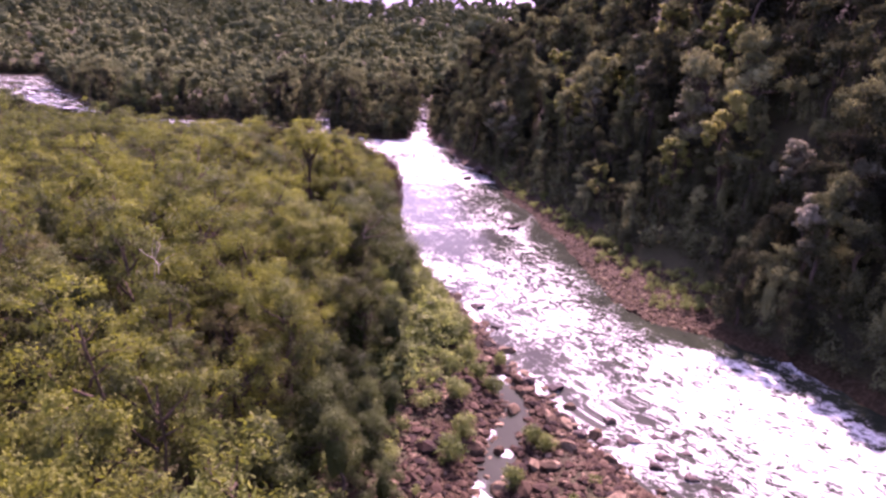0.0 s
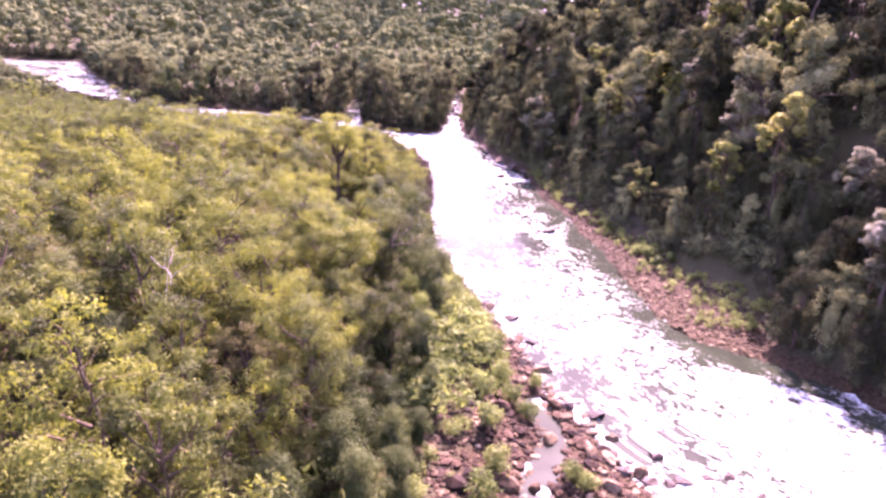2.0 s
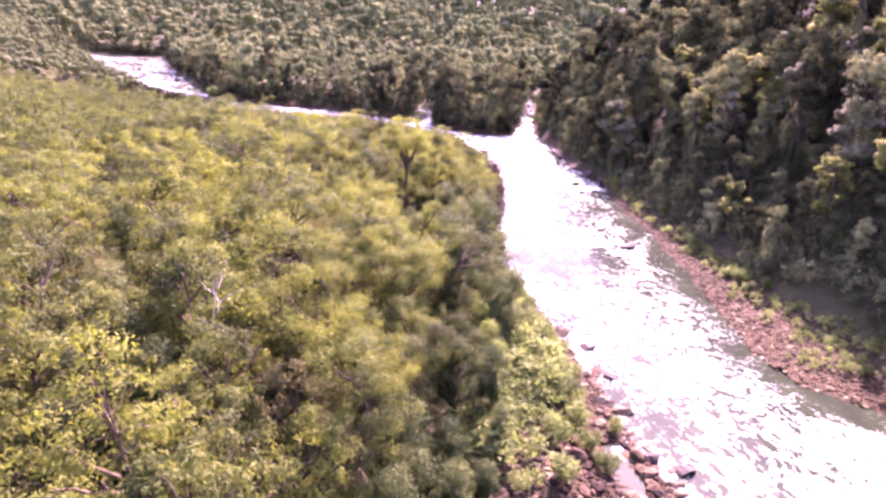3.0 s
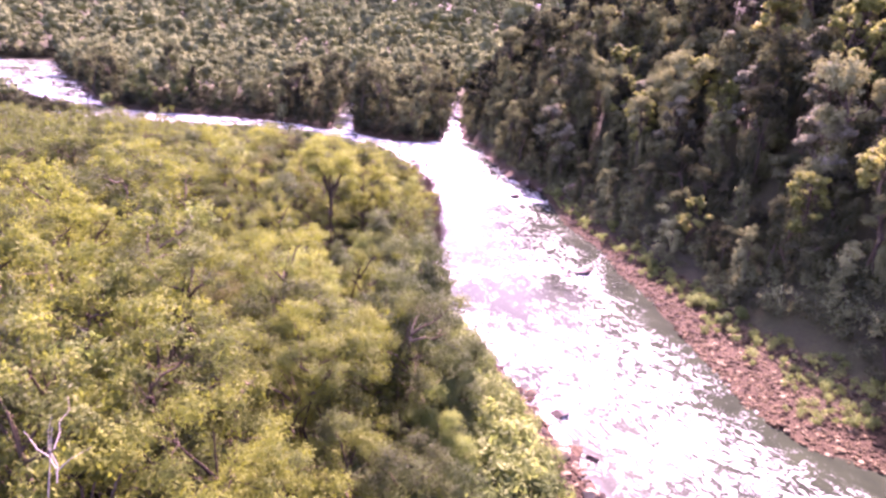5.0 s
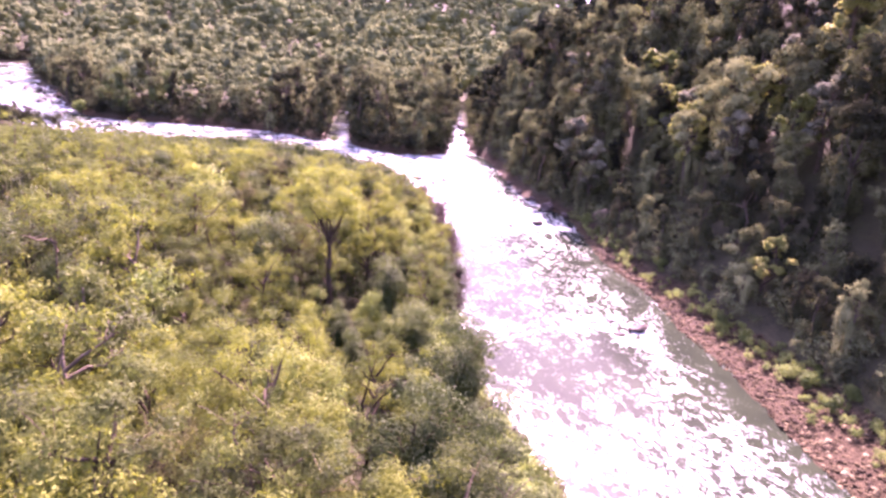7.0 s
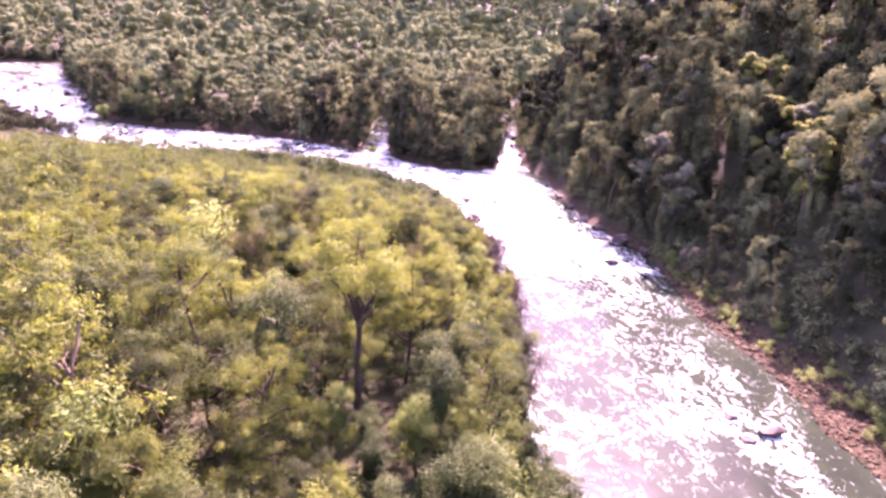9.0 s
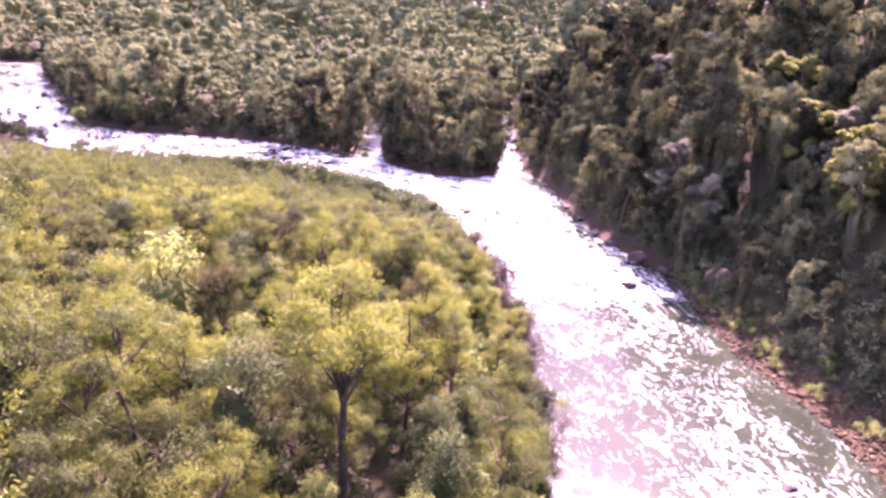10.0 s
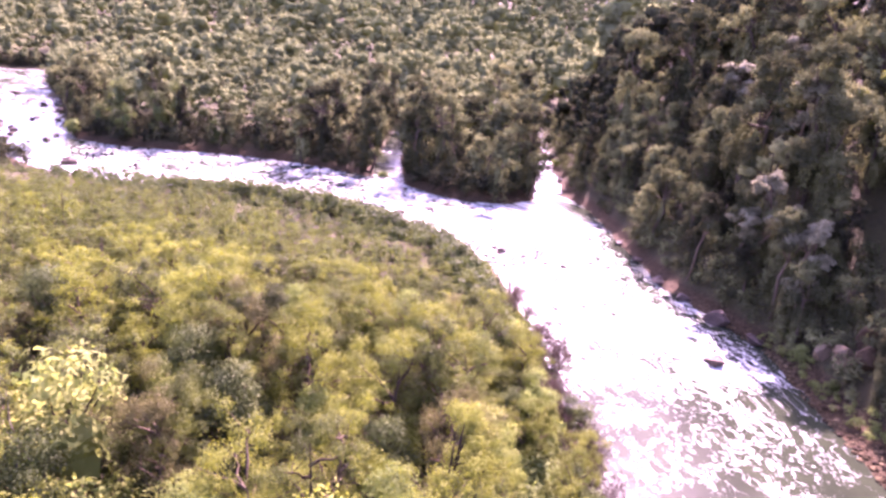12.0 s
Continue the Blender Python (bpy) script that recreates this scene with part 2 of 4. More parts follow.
CREEKS = [([(-13, 238), (-14, 270), (-15.5, 310), (-16.5, 336)], (3.0, 1.5)),      # rapid on the far side of the wooded point
          ([(-48, 243), (-52, 262), (-56, 300)], (3.6, 2.2)),                                # side arm behind it
          ([(6.5, 64), (8.0, 58), (6.0, 52), (4.4, 45), (4.5, 38)], (1.2, 1.5))]             # pool among the boulders
VALLEY = [(-16.5, 336), (8, 420), (110, 620), (230, 900), (420, 1500), (900, 3000)]


def edge_distance(x, y, line):
    best = np.full(x.shape, 1e9)
    for (ax, ay), (bx, by) in zip(line, line[1:]):
        dx, dy = bx - ax, by - ay
        u = np.clip(((x - ax) * dx + (y - ay) * dy) / (dx * dx + dy * dy), 0, 1)
        best = np.minimum(best, np.hypot(x - ax - u * dx, y - ay - u * dy))
    return best


def river_distance(x, y, valley=True):
    """Metres outside the water's edge; minus inside."""
    loop = RIVER + RIVER[:1]
    d = edge_distance(x, y, loop)
    inside = np.zeros(x.shape, bool)
    for (ax, ay), (bx, by) in zip(loop, loop[1:]):
        cross = (ay > y) != (by > y)
        inside ^= cross & (x < (bx - ax) * (y - ay) / (by - ay + 1e-12) + ax)
    d = np.where(inside, -d, d)
    for line, (w0, w1) in CREEKS:
        ys = [p[1] for p in line]
        w = np.interp(y, sorted((ys[0], ys[-1])), (w0, w1) if ys[0] < ys[-1] else (w1, w0))
        d = np.minimum(d, edge_distance(x, y, line) - w)
    if valley:
        d = np.minimum(d, edge_distance(x, y, VALLEY) + 1.0)
    return d


RB = sorted([(p[1], p[0]) for p in RIGHT_BANK if p[1] > -200] + [(336, -16.5), (420, 8), (620, 110), (900, 230), (1500, 420), (3000, 900)])
FB = sorted([(p[0], p[1]) for p in FAR_BANK])


def right_side(x, y):
    return x > np.interp(y, [p[0] for p in RB], [p[1] for p in RB]) - 4 * ((y > 243) & (y < 400))


def back_side(x, y):
    return (~right_side(x, y)) & (y > np.interp(x, [p[0] for p in FB], [p[1] for p in FB]) - 3)


def water_level(x, y):
    return np.clip((y - 244) * 0.035, 0, 5) * np.clip((x + 80) / 20, 0, 1) + np.clip((-155 - x) * 0.03, 0, 4)


def bench(y):
    """Width of the stony flat at the foot of the steep side."""
    return np.interp(y, [20, 79, 84, 91, 98, 104, 113, 125, 145, 165, 178, 400], [1.2, 1.5, 7, 14.5, 12.5, 9.5, 8, 7, 5, 3, 1.5, 1.5])


WAVES = [(random.uniform(0, 2 * math.pi), random.uniform(0.05, 1), random.uniform(0, 7)) for _ in range(14)]


def rolling(x, y, size):
    """Smooth unevenness of about 1, by sums of sines."""
    z = np.zeros(x.shape)
    for a, k, p in WAVES:
        z += np.sin((x * math.cos(a) + y * math.sin(a)) * (0.4 + k) * 2 * math.pi / size + p)
    return z / 5


def ground_z(x, y):
    x, y = np.asarray(x, float), np.asarray(y, float)
    d = river_distance(x, y)
    out = np.maximum(d, 0)
    right, back = right_side(x, y), back_side(x, y)
    left_z = np.where(out < 6, 0.26 * out, 1.56 + 0.035 * (out - 6))
    left_z = np.minimum(left_z, 4.5) + np.clip((-190 - x) * 0.14, 0, 120) * (x < -190) + 0.25 * rolling(x, y, 14) * np.clip(out / 4, 0, 1)
    f = bench(y)
    up = np.maximum(out - f, 0)
    right_z = np.minimum(out, f) * 0.11 + (np.minimum(up, 35) * 0.84 + np.clip(up - 35, 0, 35) * 0.58 + np.clip(up - 70, 0, 400) * 0.42) * np.interp(y, [230, 300, 420, 900], [1, 0.8, 0.42, 0.28])
    right_z = right_z + rolling(x, y, 45) * np.clip(up / 12, 0, 3) + 0.15 * rolling(x, y, 9)
    back_z = 1.4 * (1 - np.exp(-out / 3)) + np.interp(out, [0, 40, 100, 200, 400, 800, 1500], [0, 3, 9, 21, 44, 58, 40])
    back_z = back_z + rolling(x, y, 160) * np.clip(out / 30, 0, 4)
    z = np.where(right, right_z, np.where(back, back_z, left_z))
    t = np.clip((y - 550) / 450, 0, 1)
    ridge = np.interp(x, [-900, 100, 140, 172, 205, 500], [62, 58, 47, 36, 28, 28]) + 2.5 * rolling(x, y, 120)
    z = np.maximum(z, ridge * t * t * (3 - 2 * t))
    z = np.where(d < 0, np.maximum(-1.3, 0.3 * d - 0.05), z)
    return z + water_level(x, y)


def spaced(lo, fine_lo, fine_hi, hi, step, grow=1.09):
    mid = list(np.arange(fine_lo, fine_hi + step / 2, step))
    up, s = [], step
    v = fine_hi
    while v < hi:
        s *= grow
        v += s
        up.append(v)
    down, s, v = [], step, fine_lo
    while v > lo:
        s *= grow
        v -= s
        down.append(v)
    return np.array(down[::-1] + mid + up)


def mesh_from(name, verts, faces, mat, smooth=False):
    """verts (n,3), faces (m,k) as arrays."""
    verts, faces = np.asarray(verts, np.float32), np.asarray(faces, np.int32)
    me = bpy.data.meshes.new(name)
    k = faces.shape[1]
    me.vertices.add(len(verts))
    me.vertices.foreach_set("co", verts.ravel())
    me.loops.add(faces.size)
    me.loops.foreach_set("vertex_index", faces.ravel())
    me.polygons.add(len(faces))
    me.polygons.foreach_set("loop_start", np.arange(0, faces.size, k, dtype=np.int32))
    me.polygons.foreach_set("use_smooth", np.full(len(faces), smooth))
    me.update(calc_edges=True)
    me.validate()
    me.materials.append(mat)
    return me


def grid_faces(nx, ny):
    i = np.arange(nx * ny).reshape(ny, nx)
    return np.stack([i[:-1, :-1], i[:-1, 1:], i[1:, 1:], i[1:, :-1]], -1).reshape(-1, 4)


def link_part(name, me, parent, label=""):
    ob = new(name, me)
    ob.parent = parent
    return tagged(ob, label) if label else ob


# ------------------------------------------------------------------ ground, water, far ridge
gx, gy = spaced(-4200, -70, 60, 4200, 1.4), spaced(-1500, 25, 255, 4600, 1.5)
X, Y = np.meshgrid(gx, gy)
Z = ground_z(X.ravel(), Y.ravel())
ground = new("ground", mesh_from("ground", np.c_[X.ravel(), Y.ravel(), Z], grid_faces(len(gx), len(gy)), FLOOR_MAT, True))
tagged(ground, "forest floor of leaf litter, grass and stony river banks", "ground", kind="structure")

wx, wy = spaced(-640, -60, 50, 320, 0.6, 1.05), spaced(-150, 30, 255, 800, 0.6, 1.05)
X, Y = np.meshgrid(wx, wy)
x, y = X.ravel(), Y.ravel()
d = river_distance(x, y, False)
lv = water_level(x, y)


def rush_of(x, y):
    """How broken the water is: rapids at the lower reach, at the mouth and up both arms."""
    r = np.interp(y, [0, 60, 90, 105, 120, 150, 164, 180, 240, 800], [0.03, 0.02, -0.005, -0.035, -0.04, -0.035, 0.0, 0.04, 0.04, 0.02])
    # less foam in slack water, and by the right bank to imitate forest shade
    slack_shade = np.clip(1.3 - (edge_distance(x, y, RIGHT_BANK) + 2.2 * rolling(x, y, 13)) / 4.2, 0, 1) * np.interp(y, [70, 90, 155, 168, 235, 245], [0.16, 0.09, 0.06, 0.12, 0.13, 0.0]) - 0.045 * np.clip((x - 24) / 10, -1, 1) * np.clip((88 - y) / 20, 0, 1)
    slack_shade = slack_shade + 0.03 * np.clip((7 - x) / 8, 0, 1) * np.interp(y, [100, 112, 160, 172], [0, 1, 1, 0])
    pool = np.clip(3 - edge_distance(x, y, CREEKS[2][0]), 0, 1) * 0.3
    for sx, sy, sr in ((7.6, 64.6, 1.5), (4.6, 53.6, 1.0), (3.4, 45.9, 1.2), (4.4, 43.8, 1.1), (6.3, 50.6, 0.7)):        # little falls between the stones
        pool = pool - 0.5 * np.clip(1.5 - np.hypot(x - sx, y - sy) / sr, 0, 1)
    wake = np.zeros(x.shape)                                     # broken water below the mid-stream boulders
    for bx, by, bs in ((9.6, 126.3, 1.6), (12.5, 124.2, 2.4), (10.1, 122.6, 1.6), (4.0, 169.6, 2.6), (4.5, 83.8, 1.8), (9.5, 63.6, 2.0)):
        along, off = by - y, np.abs(x - bx)
        wake = np.maximum(wake, np.exp(-(off / bs) ** 2) * np.interp(along, [-bs * 1.6, -bs * 0.6, 0, bs * 2, bs * 5], [0, 1, 1, 0.8, 0]))
    still = 0.16 * np.exp(-((x + 146) / 17) ** 2 - ((y - 254) / 10) ** 2)      # pool below the upper cascade
    still = still + 0.03 * np.clip((-158 - x) / 10, 0, 1) + 0.055 * np.clip((-38 - x) / 20, 0, 1)
    arm = 0.09 * np.clip((y - 243) / 10, 0, 1) * (x > -62)
    return r - slack_shade - pool - still - arm + 0.06 * wake + 0.03 * rolling(x, y, 30)


MIDSTREAM = [(-700, 418), (-330, 368), (-250, 365), (-205, 320), (-150, 263), (-115, 242), (-60, 235), (-28, 217), (-12, 192), (-1, 160), (3, 130), (8, 105), (14, 84), (24, 64), (38, 50), (62, 20), (130, -40), (310, -140)]


def stream_place(x, y):
    """Metres across and along the stream, from its middle line."""
    best, across, far, run = np.full(x.shape, 1e9), np.zeros(x.shape), np.zeros(x.shape), 0.0
    for (ax, ay), (bx, by) in zip(MIDSTREAM, MIDSTREAM[1:]):
        dx, dy = bx - ax, by - ay
        n = math.hypot(dx, dy)
        u = np.clip(((x - ax) * dx + (y - ay) * dy) / n ** 2, 0, 1)
        off = np.hypot(x - ax - u * dx, y - ay - u * dy)
        side = ((x - ax) * dy - (y - ay) * dx) / n
        nearer = off < best
        across, far, best = np.where(nearer, np.sign(side) * off, across), np.where(nearer, run + u * n, far), np.minimum(best, off)
        run += n
    return np.stack([across, far, np.zeros(x.shape)], 1)


rush = rush_of(x, y)
Z = lv + (0.008 + 0.18 * np.clip(rush, 0, 0.3)) * (rolling(x, y * 0.8, 2.3) + rolling(y, x * 0.8, 4.1)) * np.clip(-d / 2 + 0.2, 0.1, 1)
faces = grid_faces(len(wx), len(wy))
keep = (d[faces] < 1.2).any(1)
faces = faces[keep]
used = np.unique(faces)
remap = np.full(len(x), -1)
remap[used] = np.arange(len(used))
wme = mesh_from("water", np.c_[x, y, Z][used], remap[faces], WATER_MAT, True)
layer = wme.attributes.new("rush", "FLOAT", "POINT")
layer.data.foreach_set("value", rush[used].astype(np.float32))
along = wme.attributes.new("stream", "FLOAT_VECTOR", "POINT")
along.data.foreach_set("vector", stream_place(x[used], y[used]).astype(np.float32).ravel())
water = tagged(new("water", wme), "fast shallow river with white rapids and sun glitter", "river", kind="structure")

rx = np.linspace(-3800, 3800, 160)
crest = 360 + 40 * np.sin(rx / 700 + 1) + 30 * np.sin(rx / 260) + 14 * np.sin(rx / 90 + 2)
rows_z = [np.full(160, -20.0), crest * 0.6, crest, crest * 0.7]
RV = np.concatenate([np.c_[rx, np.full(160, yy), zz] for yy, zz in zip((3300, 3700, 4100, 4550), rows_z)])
# the blue of distant haze is mixed into this base colour
HAZY = leaf_material("haze_tinted_forest", [(0.2, (0.07, 0.075, 0.13)), (0.8, (0.09, 0.095, 0.155))], thin=0.0, gloss=0.1, spread=0.01)
tagged(new("backdrop_ridge", mesh_from("backdrop_ridge", RV, grid_faces(160, 4), HAZY, True)), "distant forested mountain ridge with haze painted into its blue colour", "mountains", kind="structure")


# ------------------------------------------------------------------ trees: shapes
def unit(v):
    return v / np.maximum(np.linalg.norm(v, axis=-1, keepdims=True), 1e-9)


def leaves(rng, blobs, n, length, width, droop=0.0, up=0.35, fuzz=0.2):
    """n three-cornered leaf sprays over the skins of the clumps (x, y, z, rx, rz); returns (n, 3, 3)."""
    blobs = np.asarray(blobs, float)
    area = blobs[:, 3] * (blobs[:, 3] + blobs[:, 4])
    pick = blobs[rng.choice(len(blobs), n, p=area / area.sum())]
    out = unit(rng.normal(size=(n, 3)))
    out[:, 2] = np.where(rng.random(n) < 0.45, np.abs(out[:, 2]), out[:, 2])
    r = np.clip(0.84 + fuzz * rng.normal(size=n), 0.2, 0.85 + 2 * fuzz)
    c = pick[:, :3] + out * np.c_[pick[:, 3], pick[:, 3], pick[:, 4]] * r[:, None]
    nrm = unit(out + np.array([0, 0, up + 0.15]) + rng.normal(size=(n, 3)) * 0.5)
    u = unit(np.cross(nrm, rng.normal(size=(n, 3))))
    u = unit(u + np.array([0, 0, -droop]))
    v = unit(np.cross(nrm, u))
    s = rng.uniform(0.6, 1.35, n)[:, None]
    return np.stack([c - u * length * s * 0.5 + v * width * s * 0.35, c - u * length * s * 0.3 - v * width * s * 0.55, c + u * length * s * 0.6], 1)


def ico(level):
    bm = bmesh.new()
    bmesh.ops.create_icosphere(bm, subdivisions=level, radius=1.0)
    v = np.array([q.co[:] for q in bm.verts])
    f = np.array([[q.index for q in t.verts] for t in bm.faces])
    bm.free()
    return v, f


ICO1, ICO2 = ico(1), ico(2)


def cores(rng, hearts, grow, fine=True, rough=0.2):
    """The close-leaved hearts of a crown, uneven, as loose faces (n, 3, 3)."""
    v, f = ICO2 if fine else ICO1
    made = []
    for q in hearts:
        w = v * (1 + rough * rng.normal(size=(len(v), 1))).clip(0.6, 1.4) * np.array([q[3], q[3], q[4]]) * grow + np.array(q[:3])
        made.append(w[f])
    return np.concatenate(made)


def limb(p, q, r0, r1, sides=6, rings=4, sag=0.0, rng=None):
    p, q = np.asarray(p, float), np.asarray(q, float)
    ax = unit(q - p)
    side = unit(np.cross(ax, [0.3, 0.9, 0.2]))
    other = np.cross(ax, side)
    vs, fs = [], []
    for i in range(rings):
        t = i / (rings - 1)
        c = p + (q - p) * t + np.array([0, 0, sag * math.sin(t * math.pi)])
        if rng is not None and 0 < i < rings - 1:
            c = c + rng.normal(size=3) * np.linalg.norm(q - p) * 0.045
        r = r0 + (r1 - r0) * t
        for k in range(sides):
            a = 2 * math.pi * k / sides
            vs.append(c + (side * math.cos(a) + other * math.sin(a)) * r)
    for i in range(rings - 1):
        for k in range(sides):
            a, b = i * sides + k, i * sides + (k + 1) % sides
            fs.append((a, b, b + sides, a + sides))
    return np.array(vs), np.array(fs)


def merge(pieces):
    vs, fs, n = [], [], 0
    for v, f in pieces:
        vs.append(v)
        fs.append(f + n)
        n += len(v)
    return np.concatenate(vs), np.concatenate(fs)


def tree_plan(rng, kind):
    """Blobs of the crown and limbs of one tree, root at the origin."""
    blobs, limbs, hearts, lobes = [], [], [], []
    if kind in ("gum", "dry"):
        h = rng.uniform(12.5, 15.5)
        top = np.array([rng.normal() * 0.7, rng.normal() * 0.7, h * 0.8])
        limbs.append(((0, 0, -0.6), top, 0.2, 0.035, 6))
        for i in range(rng.integers(9, 13)):
            t = rng.uniform(0.35, 0.97)
            a = rng.uniform(0, 2 * math.pi)
            reach = rng.uniform(1.2, 3.0) * (1.15 - 0.35 * t)
            p = top * t * 0.92
            q = np.array([p[0] + math.cos(a) * reach, p[1] + math.sin(a) * reach, p[2] + rng.uniform(1.0, 2.6)])
            limbs.append((p, q, 0.11, 0.04, 5))
            for k in range(4):                                  # flat tiers of leaves at the ends of the twigs
                w = q + np.array([rng.normal() * 0.95, rng.normal() * 0.95, rng.uniform(-0.9, 0.9)])
                limbs.append((p + (q - p) * 0.8, w, 0.035, 0.012, 3))
                blobs.append((*w, rng.uniform(0.35, 0.9), rng.uniform(0.3, 0.75)))
        for k in range(3):
            blobs.append((*(top + [rng.normal() * 0.7, rng.normal() * 0.7, h * rng.uniform(0.04, 0.15)]), rng.uniform(0.6, 0.9), 0.5))
    elif kind == "tall":
        h = 19.0
        fork = np.array([0.3, 0.1, 11.0])
        limbs.append(((0, 0, -0.6), fork, 0.34, 0.2, 8))
        for i in range(11):
            a, rise = 2 * math.pi * (i / 11 + rng.uniform(-0.03, 0.03)), rng.uniform(3.0, 7.6)
            reach = 4.3 * math.sqrt(max(0.1, 1 - ((rise - 2.5) / 6.0) ** 2)) * rng.uniform(0.7, 1.0)
            p = fork + np.array([0, 0, rng.uniform(-1.5, 0.6)])
            q = fork + np.array([math.cos(a) * reach, math.sin(a) * reach, rise])
            limbs.append((p, q, 0.12, 0.04, 5))
            for k in range(4):
                w = p + (q - p) * rng.uniform(0.65, 1.1) + rng.normal(size=3) * np.array([0.9, 0.9, 0.5])
                blobs.append((*w, rng.uniform(0.6, 1.1), rng.uniform(0.45, 0.8)))
    elif kind in ("broad", "bright"):
        h = rng.uniform(9.5, 12.5)
        top = np.array([rng.normal() * 0.4, rng.normal() * 0.4, h * 0.72])
        limbs.append(((0, 0, -0.6), top, 0.28, 0.1, 6))
        for i in range(19):
            t = rng.uniform(0.0, 1.0)
            a = rng.uniform(0, 2 * math.pi)
            z = h * (0.2 + 0.68 * t)
            reach = 2.6 * math.sin(math.pi * (0.3 + 0.6 * t)) * rng.uniform(0.55, 1.3)
            q = np.array([math.cos(a) * reach, math.sin(a) * reach, z])
            limbs.append((top * min(0.95, 0.25 + 0.6 * t), q, 0.09, 0.03, 4))
            blobs.append((*q, rng.uniform(0.75, 1.3), rng.uniform(0.6, 1.05)))
        blobs.append((top[0], top[1], h * 0.9, 1.5, 1.1))
        hearts += [(0, 0, h * 0.52, 1.5, h * 0.25)]
    elif kind == "jungle":
        h = rng.uniform(11.0, 16.0)
        tower = rng.random() < 0.25
        if tower:                                               # a trunk wrapped in vines from crown to root
            limbs.append(((0, 0, -1.5), (0, 0, h * 0.9), 0.3, 0.12, 6))
            for z in np.arange(1.0, h, 1.15):
                wide = rng.uniform(0.5, 1.25) * (1.25 if z > h * 0.7 else 1.0)
                a = rng.uniform(0, 2 * math.pi)
                c = np.array([math.cos(a) * wide * 0.8, math.sin(a) * wide * 0.8, z])
                lobes.append((*c, rng.uniform(0.9, 1.6), rng.uniform(0.8, 1.5)))
        else:
            mid = np.array([rng.normal() * 0.5, rng.normal() * 0.5, h * 0.62])
            limbs.append(((0, 0, -1.5), mid, 0.32, 0.16, 6))
            for i in range(rng.integers(6, 9)):
                a, rise = rng.uniform(0, 2 * math.pi), rng.uniform(-0.5, h * 0.36)
                reach = rng.uniform(1.0, 3.3) * (1.1 - 0.45 * max(rise, 0) / (h * 0.36))
                c = mid + np.array([math.cos(a) * reach, math.sin(a) * reach, rise])
                limbs.append((mid * 0.9, c, 0.11, 0.04, 4))
                wide = rng.uniform(1.0, 1.7)
                lobes.append((*c, wide, wide * rng.uniform(0.85, 1.2)))
            for i in range(13):                                 # curtains of vine that hang from the crown's edge
                a, z = rng.uniform(0, 2 * math.pi), rng.uniform(0.12, 0.9) * mid[2]
                reach = rng.uniform(0.9, 2.4)
                blobs.append((math.cos(a) * reach, math.sin(a) * reach, z, rng.uniform(0.4, 0.8), rng.uniform(1.2, 2.6)))
            hearts.append((0, 0, mid[2] * 0.5, 0.9, mid[2] * 0.45))
        for c in lobes:
            for k in range(8):
                out = unit(rng.normal(size=3))
                out[2] = abs(out[2]) if rng.random() < 0.3 else out[2]
                q = np.array(c[:3]) + out * np.array([c[3], c[3], c[4]]) * rng.uniform(0.7, 1.1)
                size = rng.uniform(0.35, 0.78)
                blobs.append((*q, size, size * rng.uniform(0.75, 1.15)))
            hearts.append((c[0], c[1], c[2], c[3] * 0.6, c[4] * 0.6))
    elif kind in ("pale", "lime"):
        h = rng.uniform(12.0, 16.0)
        limbs.append(((0, 0, -1.5), (0, 0, h * 0.85), 0.28, 0.1, 6))
        for i in range(15):                                     # separate heads of leaves, one above the other
            t = rng.uniform(0.0, 1.0)
            a, z = rng.uniform(0, 2 * math.pi), h * (0.36 + 0.62 * t)
            reach = 2.5 * math.sin(math.pi * (0.25 + 0.68 * t)) * rng.uniform(0.45, 1.15)
            c = np.array([math.cos(a) * reach, math.sin(a) * reach, z])
            limbs.append(((0, 0, z - 1.6), c, 0.08, 0.03, 4))
            lobes.append((*c, rng.uniform(0.6, 1.0), rng.uniform(0.5, 0.8)))
            for k in range(4):
                out = unit(rng.normal(size=3))
                q = c + out * np.array([0.75, 0.75, 0.5])
                blobs.append((*q, rng.uniform(0.3, 0.6), rng.uniform(0.24, 0.42)))
            hearts.append((*c, 0.5, 0.4))
    elif kind == "twiggy":
        for i in range(16):
            a, r = rng.uniform(0, 2 * math.pi), rng.uniform(0.2, 1.7)
            q = np.array([math.cos(a) * r, math.sin(a) * r, rng.uniform(2.2, 4.6)])
            limbs.append(((math.cos(a) * 0.15, math.sin(a) * 0.15, -0.2), q, 0.05, 0.012, 4))
            blobs.append((*(q * np.array([0.9, 0.9, 0.8])), rng.uniform(0.35, 0.6), rng.uniform(0.6, 1.1)))
    elif kind == "bush":
        for i in range(6):
            a, r = rng.uniform(0, 2 * math.pi), rng.uniform(0.1, 0.8)
            q = np.array([math.cos(a) * r, math.sin(a) * r, rng.uniform(0.5, 1.5)])
            limbs.append(((0, 0, -0.15), q, 0.04, 0.015, 4))
            blobs.append((*q, rng.uniform(0.45, 0.75), rng.uniform(0.4, 0.65)))
    return blobs, limbs, hearts, lobes or [b for b in blobs if b[3] > 0.7][:12] or blobs[:8]


